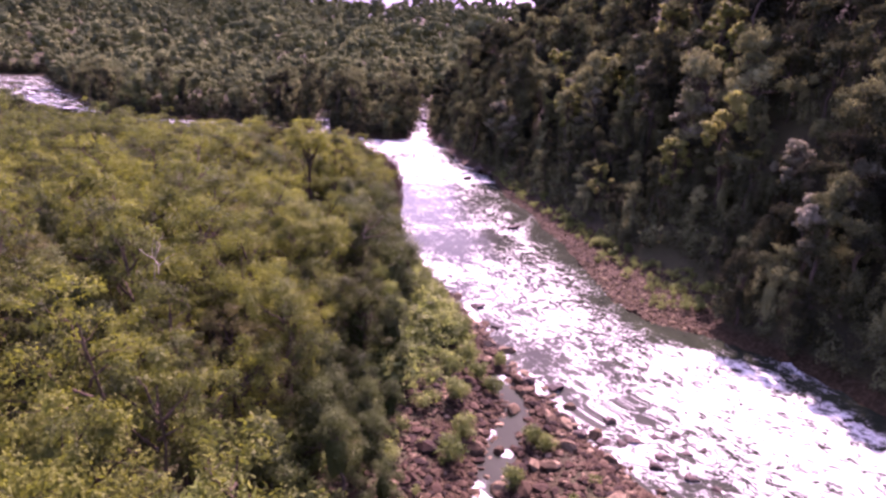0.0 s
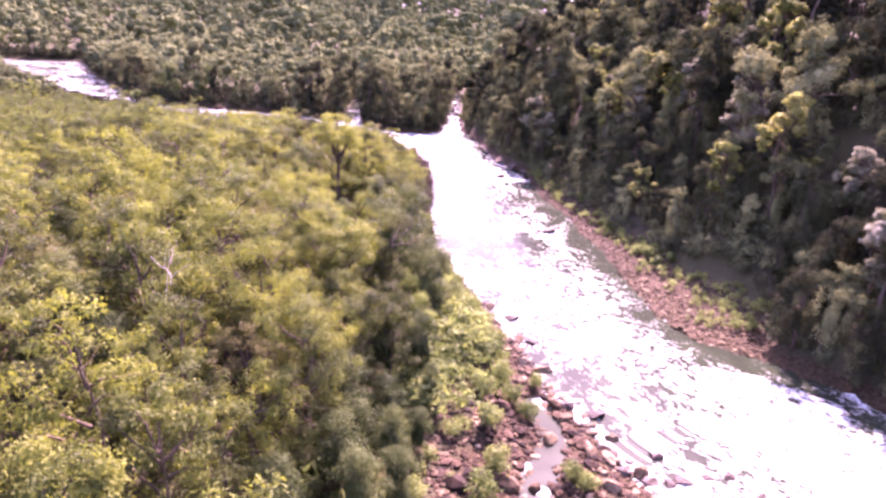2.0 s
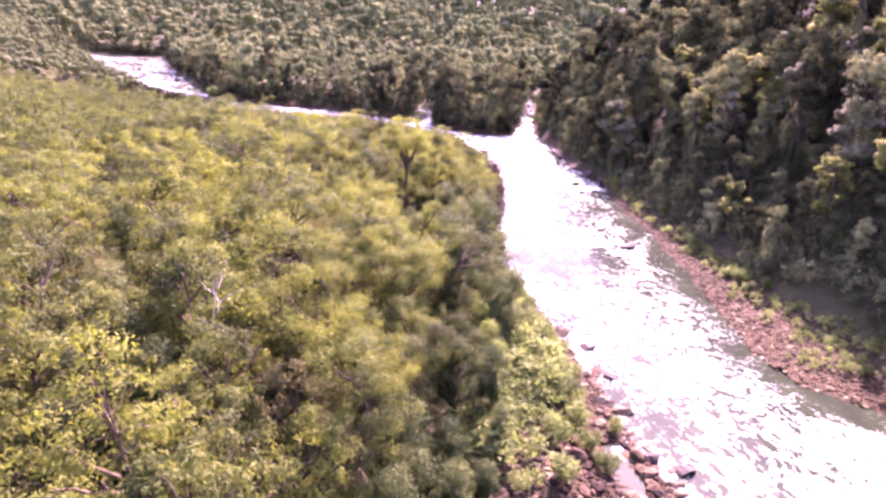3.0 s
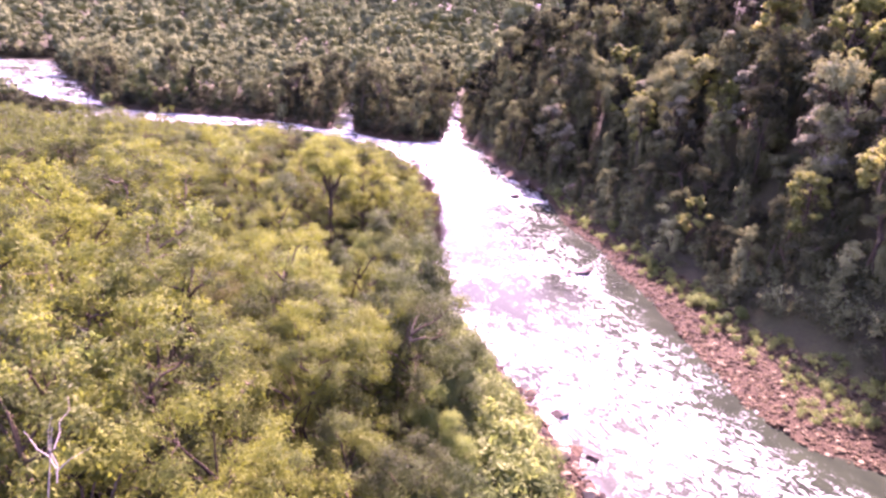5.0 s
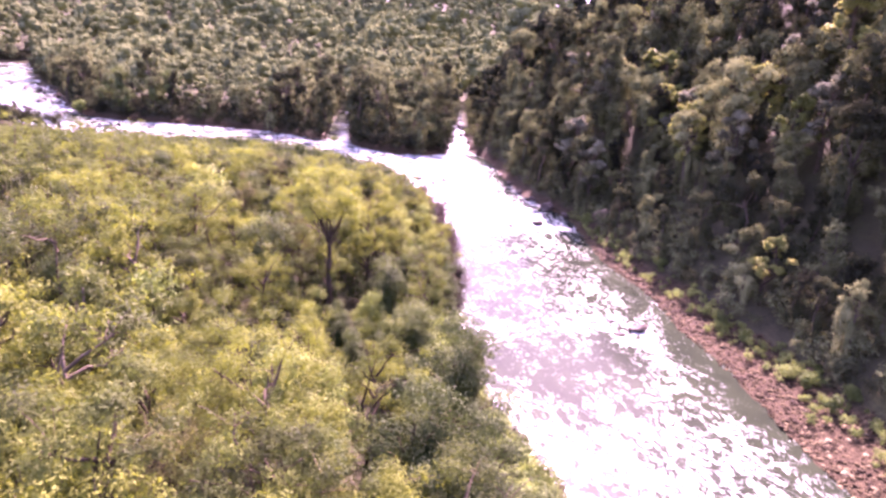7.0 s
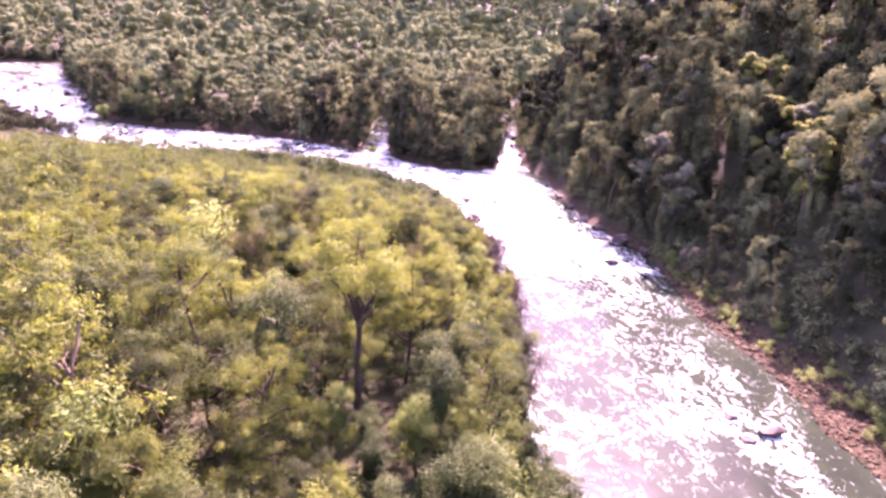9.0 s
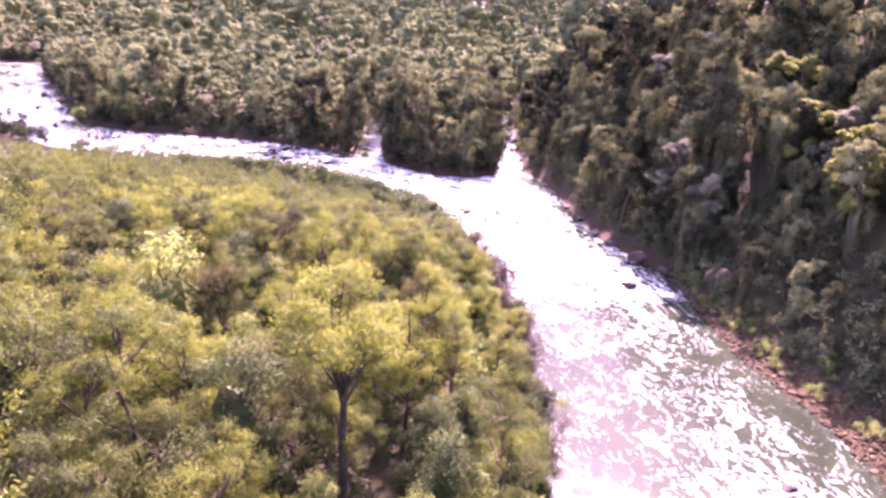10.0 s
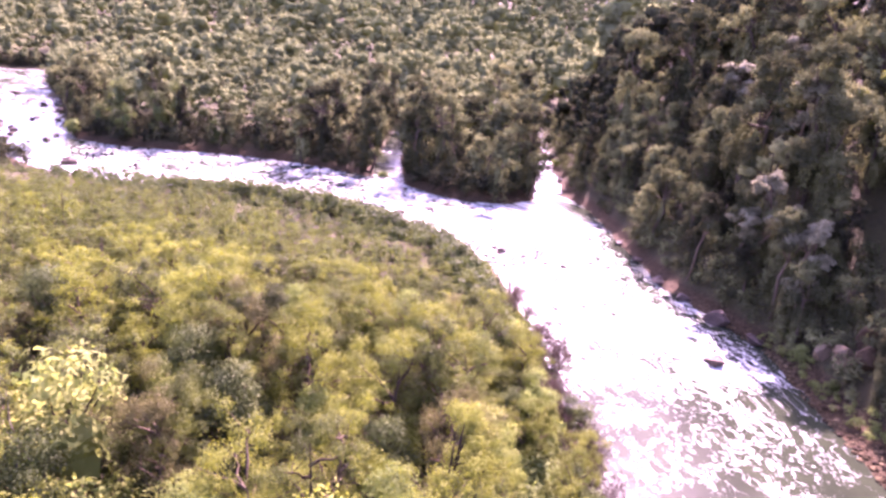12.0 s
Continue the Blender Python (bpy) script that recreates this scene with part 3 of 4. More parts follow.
DETAIL = {"pale": (7000, 0.34, 0.18, 0.4), "lime": (7000, 0.34, 0.18, 0.4), "bright": (8000, 0.26, 0.12, 0.3), "tall": (12000, 0.27, 0.1, 0.4), "dry": (8500, 0.18, 0.07, 0.5), "twiggy": (1500, 0.34, 0.04, 0.9), "gum": (12000, 0.18, 0.075, 0.4), "broad": (10000, 0.22, 0.11, 0.3), "jungle": (8500, 0.3, 0.17, 0.6), "bush": (700, 0.30, 0.12, -0.4)}
LEAF_MAT = {"pale": PALE, "lime": LIME, "bright": BRIGHT, "tall": GUM, "gum": GUM, "dry": DRY, "twiggy": GREYTWIG, "broad": BROAD, "jungle": JUNGLE, "bush": BUSH}
PROTO, LOW, FARLOW, FARTHEST, HILLS = {}, {}, {}, {}, {}
for kind, count in (("gum", 7), ("dry", 2), ("twiggy", 3), ("tall", 1), ("broad", 4), ("bright", 3), ("jungle", 9), ("pale", 3), ("lime", 2), ("bush", 4)):
    for i in range(count):
        rng = np.random.default_rng(100 + 17 * i + len(kind) * 1000)
        blobs, limbs, hearts, lobes = tree_plan(rng, kind)
        n, ln, wd, droop = DETAIL[kind]
        def soup(count, grow_l, grow_w, fine=True, fat=0.9):
            t = leaves(rng, blobs + hearts, count, ln * grow_l, wd * grow_w, droop, 0.35, 0.36 if kind in ("gum", "dry", "tall") else 0.24)
            return np.concatenate([t, cores(rng, hearts, fat * 0.84, fine)]) if hearts else t

        def lumps(count, grow_l, grow_w, fat=0.9, heads=20):
            """A crown seen from afar: rounded heads with some leaves standing off them."""
            t = leaves(rng, blobs + lobes, count, ln * grow_l, wd * grow_w, droop)
            return np.concatenate([t, cores(rng, [(*np.mean([q[:3] for q in lobes], 0), 2.0, 1.7)] * (len(lobes) > 5) + lobes[:heads], fat, False, 0.14)])

        def crown_mesh(name, t):
            return mesh_from(name, t.reshape(-1, 3), np.arange(len(t) * 3).reshape(-1, 3), LEAF_MAT[kind])

        wood = [limb(p, q, a, b, s, 4, 0.0, rng) for p, q, a, b, s in limbs]
        wv, wf = merge(wood)
        trunk = mesh_from(kind + "_trunk", wv, wf, DARKBARK if kind == "jungle" else BARK, True)
        PROTO.setdefault(kind, []).append((trunk, crown_mesh(kind + "_crown", soup(n, 1, 1))))
        low_n = {"pale": 50, "lime": 50, "dry": 50, "twiggy": 50, "tall": 300, "gum": 900, "broad": 700, "jungle": 620, "bright": 300, "bush": 140}[kind]
        LOW.setdefault(kind, []).append((lumps(low_n, 1.9, 1.9) if kind == "jungle" else soup(low_n, *((1.35, 1.5) if kind == "bush" else (2.5, 2.9) if kind == "gum" else (2.5, 2.7))), limb((0, 0, -0.6), limbs[0][1], limbs[0][2], 0.06, 4, 3)))
        FARLOW.setdefault(kind, []).append(lumps(800, 1.35, 1.4, 0.9))
        FARTHEST.setdefault(kind, []).append(lumps(150, 1.8, 1.9, 0.95, 8))
        if kind != "bush":
            PROTO.setdefault(kind + "_mid", []).append((trunk, crown_mesh(kind + "_crown_mid", soup(4200 if kind == "gum" else 2400, 1.6, 1.7))))
        HILLS.setdefault(kind, []).append(lumps(60, 2.0, 2.2, 0.97, 6))


def scatter(rng, x0, x1, y0, y1, step):
    cx, cy, r = (x0 + x1) / 2, (y0 + y1) / 2, math.hypot(x1 - x0, y1 - y0) / 2
    xs, ys = np.meshgrid(np.arange(-r, r, step), np.arange(-r, r, step))
    xs = xs + (np.arange(xs.shape[0]) % 2)[:, None] * step / 2
    u = (xs + rng.uniform(-0.45, 0.45, xs.shape) * step).ravel()
    v = (ys + rng.uniform(-0.45, 0.45, ys.shape) * step).ravel()
    x, y = cx + u * 0.82 - v * 0.57, cy + u * 0.57 + v * 0.82
    ok = (x > x0) & (x < x1) & (y > y0) & (y < y1)
    return x[ok], y[ok]


SEEN = [(0.6, 0.1), (-5.5, 26.8), (-10.4, 46), (-19, 99)]


def in_sight(x, y, wide=42.0):
    """Within the fan of ground that the walk looks over."""
    ok = np.zeros(x.shape, bool)
    for px, py in SEEN:
        az = np.degrees(np.arctan2(x - px, y - py)) + 4
        ok |= (np.abs(az) < wide) & (y > py + 8)
    return ok


MADE = {}


def plant(kind, name, label, category, group, x, y, z, size, rng, pick=None):
    """One tree or bush as a thing: trunk with limbs, and crown."""
    i = int(rng.integers(len(PROTO[kind]))) if pick is None else pick
    key = (name, kind, i)
    m = pose(x, y, z, rng.normal() * 2.5, rng.normal() * 2.5, rng.uniform(0, 360)) @ Matrix.Diagonal((size * rng.uniform(0.9, 1.12), size * rng.uniform(0.9, 1.12), size, 1))
    if key not in MADE:
        root = new(name)
        tagged(root, label, category, group)
        trunk, crown = PROTO[kind][i]
        link_part("trunk" if kind != "bush" else "stems", trunk, root)
        link_part("crown", crown, root)
        MADE[key] = root
        root.matrix_basis = m
        return root
    src = MADE[key]
    ob = src.copy()
    scene.collection.objects.link(ob)
    ob.matrix_basis = m
    for ch in src.children:
        c = ch.copy()
        scene.collection.objects.link(c)
        c.parent = ob
    return ob


def stand(name, kinds, x, y, z, sizes, rng, mat, label, category, low=LOW, wood=True):
    """Many trees joined: a wood that nobody counts."""
    tris, trunks = [], []
    for xi, yi, zi, s in zip(x, y, z, sizes):
        k = kinds[int(rng.integers(len(kinds)))]
        arr = low[k][int(rng.integers(len(low[k])))]
        t, tw = arr if isinstance(arr, tuple) else (arr, None)
        a = rng.uniform(0, 2 * math.pi)
        rot = np.array([[math.cos(a), -math.sin(a), 0], [math.sin(a), math.cos(a), 0], [0, 0, 1]]) * s
        tris.append(t @ rot.T + np.array([xi, yi, zi]))
        if wood and tw is not None:
            trunks.append((tw[0] @ rot.T + np.array([xi, yi, zi]), tw[1]))
    tri = np.concatenate(tris).reshape(-1, 3)
    root = tagged(new(name), label, category, kind="stuff")
    c = link_part("crowns", mesh_from(name + "_crowns", tri, np.arange(len(tri)).reshape(-1, 3), mat), root)
    c["kind"] = "stuff"
    if trunks:
        v, f = merge(trunks)
        link_part("trunks", mesh_from(name + "_trunks", v, f, BARK, True), root)["kind"] = "stuff"
    return root


# ------------------------------------------------------------------ woodland between the two arms
rng = np.random.default_rng(7)
x, y = scatter(rng, -190, 20, 8, 240, 4.4)
xs, ys = scatter(rng, -120, 0, 135, 240, 3.6)                      # the low trees towards the upper bank stand closer
dense = edge_distance(xs, ys, NEAR_BANK) < 62
x, y = np.concatenate([x, xs[dense]]), np.concatenate([y, ys[dense]])
d = river_distance(x, y)
edge = np.interp(y, [0, 40, 47, 60, 70, 80, 95, 110, 160, 180, 240], [17, 16, 14, 10, 8.6, 7.6, 5.0, 1.8, 1.1, 2.0, 3.0])
ok = (d > edge) & ~right_side(x, y) & ~back_side(x, y) & in_sight(x, y) & ((x > -82) | (edge_distance(x, y, NEAR_BANK) > 14))
x, y, d = x[ok], y[ok], d[ok]
z = ground_z(x, y)
xl = np.interp(y, [p[1] for p in LEFT_BANK], [p[0] for p in LEFT_BANK])
near = (y > 18) & (y < 165) & (x > -68)
close = (y < 158) & (x > xl - 32)
# crowns are lower towards the water and towards the upper bank
shore = edge_distance(x, y, NEAR_BANK)
size = np.interp(d, [0, 3, 9, 20], [0.5, 0.62, 0.9, 1.05]) * np.interp(shore, [2, 8, 15, 30, 45, 60], [0.19, 0.21, 0.26, 0.43, 0.68, 1.0]) * rng.uniform(0.78, 1.15, len(x)) * (1 + 0.1 * rolling(x, y, 38))
size = size * (1 - 0.55 * np.exp(-((x + 23.5) ** 2 / 45 + (y - 106) ** 2 / 160)))
size = np.minimum(size, np.maximum((0.18 * shore + 2.2 - z + 0.12 * np.maximum(x + 62, 0)) / 14.5, 0.2) * np.where(rng.random(len(x)) < 0.06, 1.55, rng.uniform(0.85, 1.2, len(x))))
YOUNG = [(-22, 35.3, 0.95), (-25.5, 37, 0.8), (-32, 61, 1.0), (-7.7, 72, 0.75), (-5.7, 69, 0.65), (-55, 96, 1.0), (-18.6, 110, 0.7), (-25.5, 111, 0.6), (-21.3, 151, 0.8), (-28.8, 159.5, 0.75),
         (-39.5, 156, 0.8), (-16.5, 149, 0.65), (-19.2, 140, 0.8), (-32, 139, 0.75), (-30.5, 147, 0.7), (-47, 84, 0.85), (-36, 128, 0.8), (-52, 140, 0.8)]
GREAT = [(-9.6, 93.0, 1.12), (-12.6, 83.0, 1.1), (-8.2, 82.0, 0.9)]    # broad dark crowns over the river's edge
room = np.ones(len(x), bool)
for bx, by, bs in GREAT:
    room &= np.hypot(x - bx, y - by) > 4.6 * bs
for bx, by, bs in YOUNG:
    room &= np.hypot(x - bx, y - by) > 3.0 * bs
    size = np.where((np.abs(x - bx) < 2.6) & (y < by) & (y > by - 8), np.minimum(size, 0.5), size)
for i in np.nonzero(near & room)[0]:
    wet = d[i] < 15 and y[i] < 128 and rng.random() < 0.75
    if wet or rng.random() < 0.06:
        plant("broad", "broadleaf_tree", "dense dark green broadleaf tree on the river bank", "tree", "bank trees", x[i], y[i], z[i], size[i] * 0.98, rng)
    elif rng.random() < 0.06:
        plant("dry" if close[i] else "dry_mid", "dry_gum_tree", "thin gum tree with dry brownish foliage", "tree", "woodland trees", x[i], y[i], z[i], size[i] * 0.95, rng)
    elif rng.random() < 0.05:
        plant("bright" if close[i] else "bright_mid", "young_tree", "bright green young tree among the duller gum trees", "tree", "bright green trees", x[i], y[i], z[i], size[i] * 1.15, rng)
    else:
        plant("gum" if close[i] else "gum_mid", "gum_tree", "slender gum tree with feathery yellow-green foliage", "tree", "woodland trees", x[i], y[i], z[i], size[i], rng)
for bx, by, bs in ((-6.5, 40.5, 0.62), (-8.5, 44.0, 0.7), (-4.6, 44.2, 0.5), (-5.6, 47.8, 0.55), (-8.5, 49.0, 0.72), (-3.9, 50.5, 0.42), (-6.2, 53.0, 0.6), (-3.6, 57.5, 0.42), (-11.0, 39.5, 0.75), (-3.3, 39.5, 0.45), *GREAT):
    plant("broad", "broadleaf_tree", "dense dark green broadleaf tree on the river bank", "tree", "bank trees", bx, by, float(ground_z([bx], [by])[0]), bs, rng)
plant("tall", "tall_gum_tree", "tall gum tree with a bare dark trunk standing above the woodland", "tree", "woodland trees", -24.5, 114.5, 2.5, 0.92, rng)
for bx, by, bs in YOUNG:
    plant("bright", "young_tree", "bright green young tree among the duller gum trees", "tree", "bright green trees", bx, by, float(ground_z([bx], [by])[0]), bs, rng)
for _ in range(38):
    by = rng.uniform(84, 152)
    bx = float(np.interp(by, [p[1] for p in LEFT_BANK], [p[0] for p in LEFT_BANK])) - rng.uniform(0.2, 2.2) - (3.0 if by < 100 else 0.0)
    plant("broad_mid", "bank_bush", "low dark green tree leaning over the river's edge", "tree", "river edge trees", bx, by, float(ground_z([bx], [by])[0]), rng.uniform(0.26, 0.55) * (0.7 if by < 100 else 1.0), rng)
for by in np.linspace(122, 178, 26):
    bx = float(np.interp(by, [p[1] for p in LEFT_BANK], [p[0] for p in LEFT_BANK])) - rng.uniform(-0.3, 2.6)
    plant("twiggy", "bare_shrub", "grey leafless shrub with thin upright twigs on the river bank", "shrub", "bare shrubs", bx, by + rng.uniform(-1, 1), float(ground_z([bx], [by])[0]), rng.uniform(0.7, 1.35), rng)
r = ~near
stand("woodland", ["gum", "gum", "gum", "broad"], x[r], y[r], z[r], size[r], rng, GUM, "open woodland of yellow-green gum trees", "woodland")
x2, y2 = scatter(rng, -110, 16, 15, 235, 2.9)
d2 = river_distance(x2, y2)
ok = (d2 > np.interp(y2, [40, 47, 60, 70, 80, 95, 110], [16, 14, 10, 8, 6, 4, 1.5])) & ~right_side(x2, y2) & ~back_side(x2, y2) & in_sight(x2, y2)
x2, y2 = x2[ok], y2[ok]
stand("undergrowth", ["bush"], x2, y2, ground_z(x2, y2), rng.uniform(0.6, 1.5, len(x2)), rng, BROAD, "low dull green shrubs under the gum trees", "shrubs", wood=False)

x2, y2 = scatter(rng, -150, 60, -70, 230, 5.6)                     # the wood goes on behind and beside the flight
d2 = river_distance(x2, y2)
ok = (d2 > 10) & ~right_side(x2, y2) & ~back_side(x2, y2) & ~in_sight(x2, y2)
x2, y2 = x2[ok], y2[ok]
stand("outer_woodland", ["gum", "broad"], x2, y2, ground_z(x2, y2), rng.uniform(0.8, 1.15, len(x2)), rng, GUM, "open gum woodland going on behind the flight", "woodland", low=HILLS)
more = np.random.default_rng(92)                                   # lower trees between them
x2, y2 = scatter(more, -150, 60, -70, 230, 6.6)
d2 = river_distance(x2, y2)
ok = (d2 > 10) & ~right_side(x2, y2) & ~back_side(x2, y2) & ~in_sight(x2, y2)
x2, y2 = x2[ok], y2[ok]
stand("outer_undergrowth", ["broad"], x2, y2, ground_z(x2, y2), more.uniform(0.5, 0.9, len(x2)), more, BROAD, "lower green trees between the outer gum trees", "woodland", low=HILLS)

# ------------------------------------------------------------------ rainforest on the steep side
x, y = scatter(rng, -20, 190, 30, 330, 5.1)
d = river_distance(x, y)
ok = right_side(x, y) & (d > bench(y) + np.interp(y, [200, 225], [0.8, 3.0])) & in_sight(x, y, 44) & (d < 110)
x, y, d = x[ok], y[ok], d[ok]
z = ground_z(x, y)
near = (d < bench(y) + 37) & (y > 45) & (y < 258)
front = d < bench(y) + 19
size = np.where(y > 172, np.interp(d - bench(y), [0, 5], [0.85, 1.0]), np.interp(d - bench(y), [0, 4, 12], [0.5, 0.8, 1.0])) * np.where((rng.random(len(x)) < 0.3) & (d > bench(y) + 12), rng.uniform(1.05, 1.45, len(x)), rng.uniform(0.55, 0.95, len(x))) * np.interp(y, [84, 96], [1.45, 1.0])
for i in np.nonzero(near)[0]:
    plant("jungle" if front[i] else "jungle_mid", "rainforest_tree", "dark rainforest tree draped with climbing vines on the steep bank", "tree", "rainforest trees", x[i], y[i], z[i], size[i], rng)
r = ~near
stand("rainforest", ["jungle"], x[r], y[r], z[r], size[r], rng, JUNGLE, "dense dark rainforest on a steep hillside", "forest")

x, y = scatter(rng, 20, 230, -70, 230, 7.0)
d = river_distance(x, y)
ok = right_side(x, y) & (d > 4) & ((d >= 110) | ~in_sight(x, y, 44)) & (d < 150)
x, y = x[ok], y[ok]
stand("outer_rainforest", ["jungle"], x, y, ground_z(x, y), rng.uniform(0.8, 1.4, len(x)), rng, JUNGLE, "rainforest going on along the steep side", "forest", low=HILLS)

# light-leaved trees in place of sunlit crowns, with more scattered at random
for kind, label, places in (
        ("pale", "pale grey-green tree whose light leaf colour stands in for sun on its crown", ((43.1, 78.6, 0.95), (14.3, 176.3, 0.9), (11.7, 186.6, 0.95), (53, 176, 1.1), (39.7, 143.5, 0.95), (48.6, 94.9, 0.9), (62, 150, 1.1), (33, 214, 1.0), (24, 222, 0.9))),
        ("lime", "yellow-green tree, partly brightened in leaf colour to look sunlit", ((36.8, 111.3, 0.8), (34.2, 158.2, 1.0), (28.7, 165.8, 0.85), (45.9, 203.8, 1.1), (28.5, 188.1, 0.95), (28, 178.1, 0.8), (26.9, 160.7, 0.8), (30.2, 183, 0.9), (51.1, 129.3, 1.05), (28.1, 127.1, 0.6), (55, 190, 1.0)))):
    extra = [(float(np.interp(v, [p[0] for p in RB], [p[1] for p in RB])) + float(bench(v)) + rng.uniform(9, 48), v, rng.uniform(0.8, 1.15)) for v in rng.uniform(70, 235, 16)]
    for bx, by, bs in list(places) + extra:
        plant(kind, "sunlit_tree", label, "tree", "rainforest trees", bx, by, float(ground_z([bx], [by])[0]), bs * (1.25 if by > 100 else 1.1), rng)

x, y = scatter(rng, -15, 90, 40, 330, 2.1)
d = river_distance(x, y)
ok = right_side(x, y) & (d > bench(y) + 0.3) & (d < bench(y) + 12) & in_sight(x, y, 40)
x, y = x[ok], y[ok]
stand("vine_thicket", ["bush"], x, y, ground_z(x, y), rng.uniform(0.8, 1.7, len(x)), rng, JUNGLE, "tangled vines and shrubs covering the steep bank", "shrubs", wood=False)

# ------------------------------------------------------------------ far bank, wooded point and hills behind
x, y = scatter(rng, -270, 10, 226, 420, 6.6)
d = river_distance(x, y)
ok = back_side(x, y) & (d > 0.2) & in_sight(x, y, 44)
x, y, d = x[ok], y[ok], d[ok]
z = ground_z(x, y)
near = (d < 13) & (y < 330)
size = np.where(rng.random(len(x)) < 0.35, rng.uniform(1.0, 1.35, len(x)), rng.uniform(0.6, 0.95, len(x)))
# mostly the darker leaves, which stand for the shaded fronts of this bank
for i in np.nonzero(near)[0]:
    plant("broad_mid" if rng.random() < 0.2 else "jungle_mid", "bank_tree", "green tree overhanging the far river bank, dark leaf colour partly for shade", "tree", "far bank trees", x[i], y[i], z[i], size[i], rng)
r = ~near
stand("bank_forest", ["jungle", "broad", "broad"], x[r], y[r], z[r], size[r], rng, FAR, "dense green forest behind the far river bank", "forest", low=FARLOW)
x, y = scatter(rng, -420, 0, 226, 590, 2.6)
d = river_distance(x, y)
ok = (back_side(x, y) | (x < -108)) & ~right_side(x, y) & (d > 0.9) & (d < 17) & in_sight(x, y, 44)
x, y = x[ok], y[ok]
# rainforest leaf colour here, its darkness standing for shade at the bank's foot
stand("bank_thicket", ["bush"], x, y, ground_z(x, y), rng.uniform(1.2, 2.6, len(x)), rng, JUNGLE, "shrubs along the far river bank, leaf colour darkened for the shade there", "shrubs", wood=False)
x, y = rng.uniform(-640, 440, 10500), rng.uniform(240, 1060, 10500)
d = river_distance(x, y)
ok = in_sight(x, y, 42) & (d > 2) & ~((y < 420) & (x > -270) & back_side(x, y)) & ~((y < 330) & right_side(x, y)) & (back_side(x, y) | right_side(x, y) | (x < -185)) & (~right_side(x, y) | (d < 260))
x, y = x[ok], y[ok]
west = ~back_side(x, y) & ~right_side(x, y)
xw, yw = scatter(rng, -520, -150, 150, 520, 5.4)
dw = river_distance(xw, yw)
ok = ~back_side(xw, yw) & (dw > 3) & in_sight(xw, yw, 48) & ((xw < -186) | (yw > 235))
xw, yw, dw = xw[ok], yw[ok], dw[ok]
stand("far_woodland", ["gum", "gum", "broad"], xw, yw, ground_z(xw, yw), np.interp(dw, [3, 10, 30], [0.5, 0.7, 0.9]) * rng.uniform(0.8, 1.2, len(xw)), rng, FAR, "far open woodland beside the upper river", "woodland", low=FARTHEST)
x, y = x[~west], y[~west]
size = np.clip(np.exp(rng.normal(0.3, 0.28, len(x))), 0.8, 2.1)
for far, detail in ((y < 520, FARTHEST), (y >= 520, HILLS)):
    stand("far_woods", ["jungle", "broad", "broad"], x[far], y[far], ground_z(x[far], y[far]) - 1.5, size[far], rng, FAR, "far forest covering the hills", "forest", low=detail)


# ------------------------------------------------------------------ rocks
def rock_mesh(rng, name, mat, sub=1):
    bm = bmesh.new()
    bmesh.ops.create_icosphere(bm, subdivisions=sub, radius=1.0)
    f = rng.uniform(0.6, 1.0, 3)
    cuts = [(Vector(unit(rng.normal(size=3))), rng.uniform(0.42, 0.78)) for _ in range(10)]
    for v in bm.verts:
        for nrm, off in cuts:
            e = v.co.dot(nrm) - off
            if e > 0:
                v.co -= nrm * e * 0.96
        v.co = Vector((v.co.x * 1.1, v.co.y * (0.6 + 0.4 * f[1]), v.co.z * (0.5 + 0.25 * f[2])))
        v.co += Vector(rng.normal(size=3)) * 0.04
    me = bpy.data.meshes.new(name)
    bm.to_mesh(me)
    bm.free()
    me.materials.append(mat)
    return me


rng = np.random.default_rng(21)
ROCKS = [rock_mesh(rng, "rock", ROCK, 2) for _ in range(8)]
WETS = [rock_mesh(rng, "wet_rock", WETROCK, 2) for _ in range(5)]


def boulder(x, y, size, wet=True, z=None, flat=1.0, label="dark wet boulder standing in the rapids", group="river boulders", turn=None):
    me = (WETS if wet else ROCKS)[int(rng.integers(5))]
    ob = tagged(new("boulder", me), label, "rock", group)
    z0 = float(max(ground_z([x], [y])[0], -0.12)) if z is None else z
    ob.matrix_basis = pose(x, y, z0 + size * 0.22 * flat, rng.normal() * 9, rng.normal() * 9, rng.uniform(0, 360) if turn is None else turn) @ Matrix.Diagonal((size, size, size * flat, 1))
    return ob


for bx, by, bs in ((9.5, 63.6, 1.15), (12.0, 62.6, 1.0), (16.3, 56.6, 0.85), (20.0, 51.2, 0.95), (17.9, 53.6, 0.8), (20.1, 54.2, 0.6), (22.0, 54.6, 0.65), (13.3, 53.8, 0.9),
                   (15.1, 53.2, 0.9), (12.6, 56.4, 0.75), (16.7, 52.9, 0.7), (18.8, 49.7, 0.8), (21.6, 48.3, 0.7), (23.2, 46.9, 0.6), (22.4, 51.9, 0.5), (24.0, 52.6, 0.45), (13.9, 55.7, 0.6),
                   (4.5, 83.8, 1.0), (6.6, 77.0, 0.7), (9.6, 126.3, 0.75), (12.5, 124.2, 1.5), (4.0, 169.6, 1.7), (-118.5, 235.3, 2.6), (10.1, 122.6, 0.8),
                   (10.2, 176, 1.5), (7.2, 181.5, 2.2), (4.2, 188, 1.2), (2.0, 194, 1.2), (0.3, 203, 1.1), (-1.5, 211, 1.0),
                   (-41, 219.5, 1.5), (-11.5, 197, 0.8), (-17.5, 200, 0.7), (-14.3, 197.5, 0.7), (-88, 240, 1.0), (-53, 224, 0.9), (-104, 233, 1.0)):
    boulder(bx, by, bs, flat=0.8)
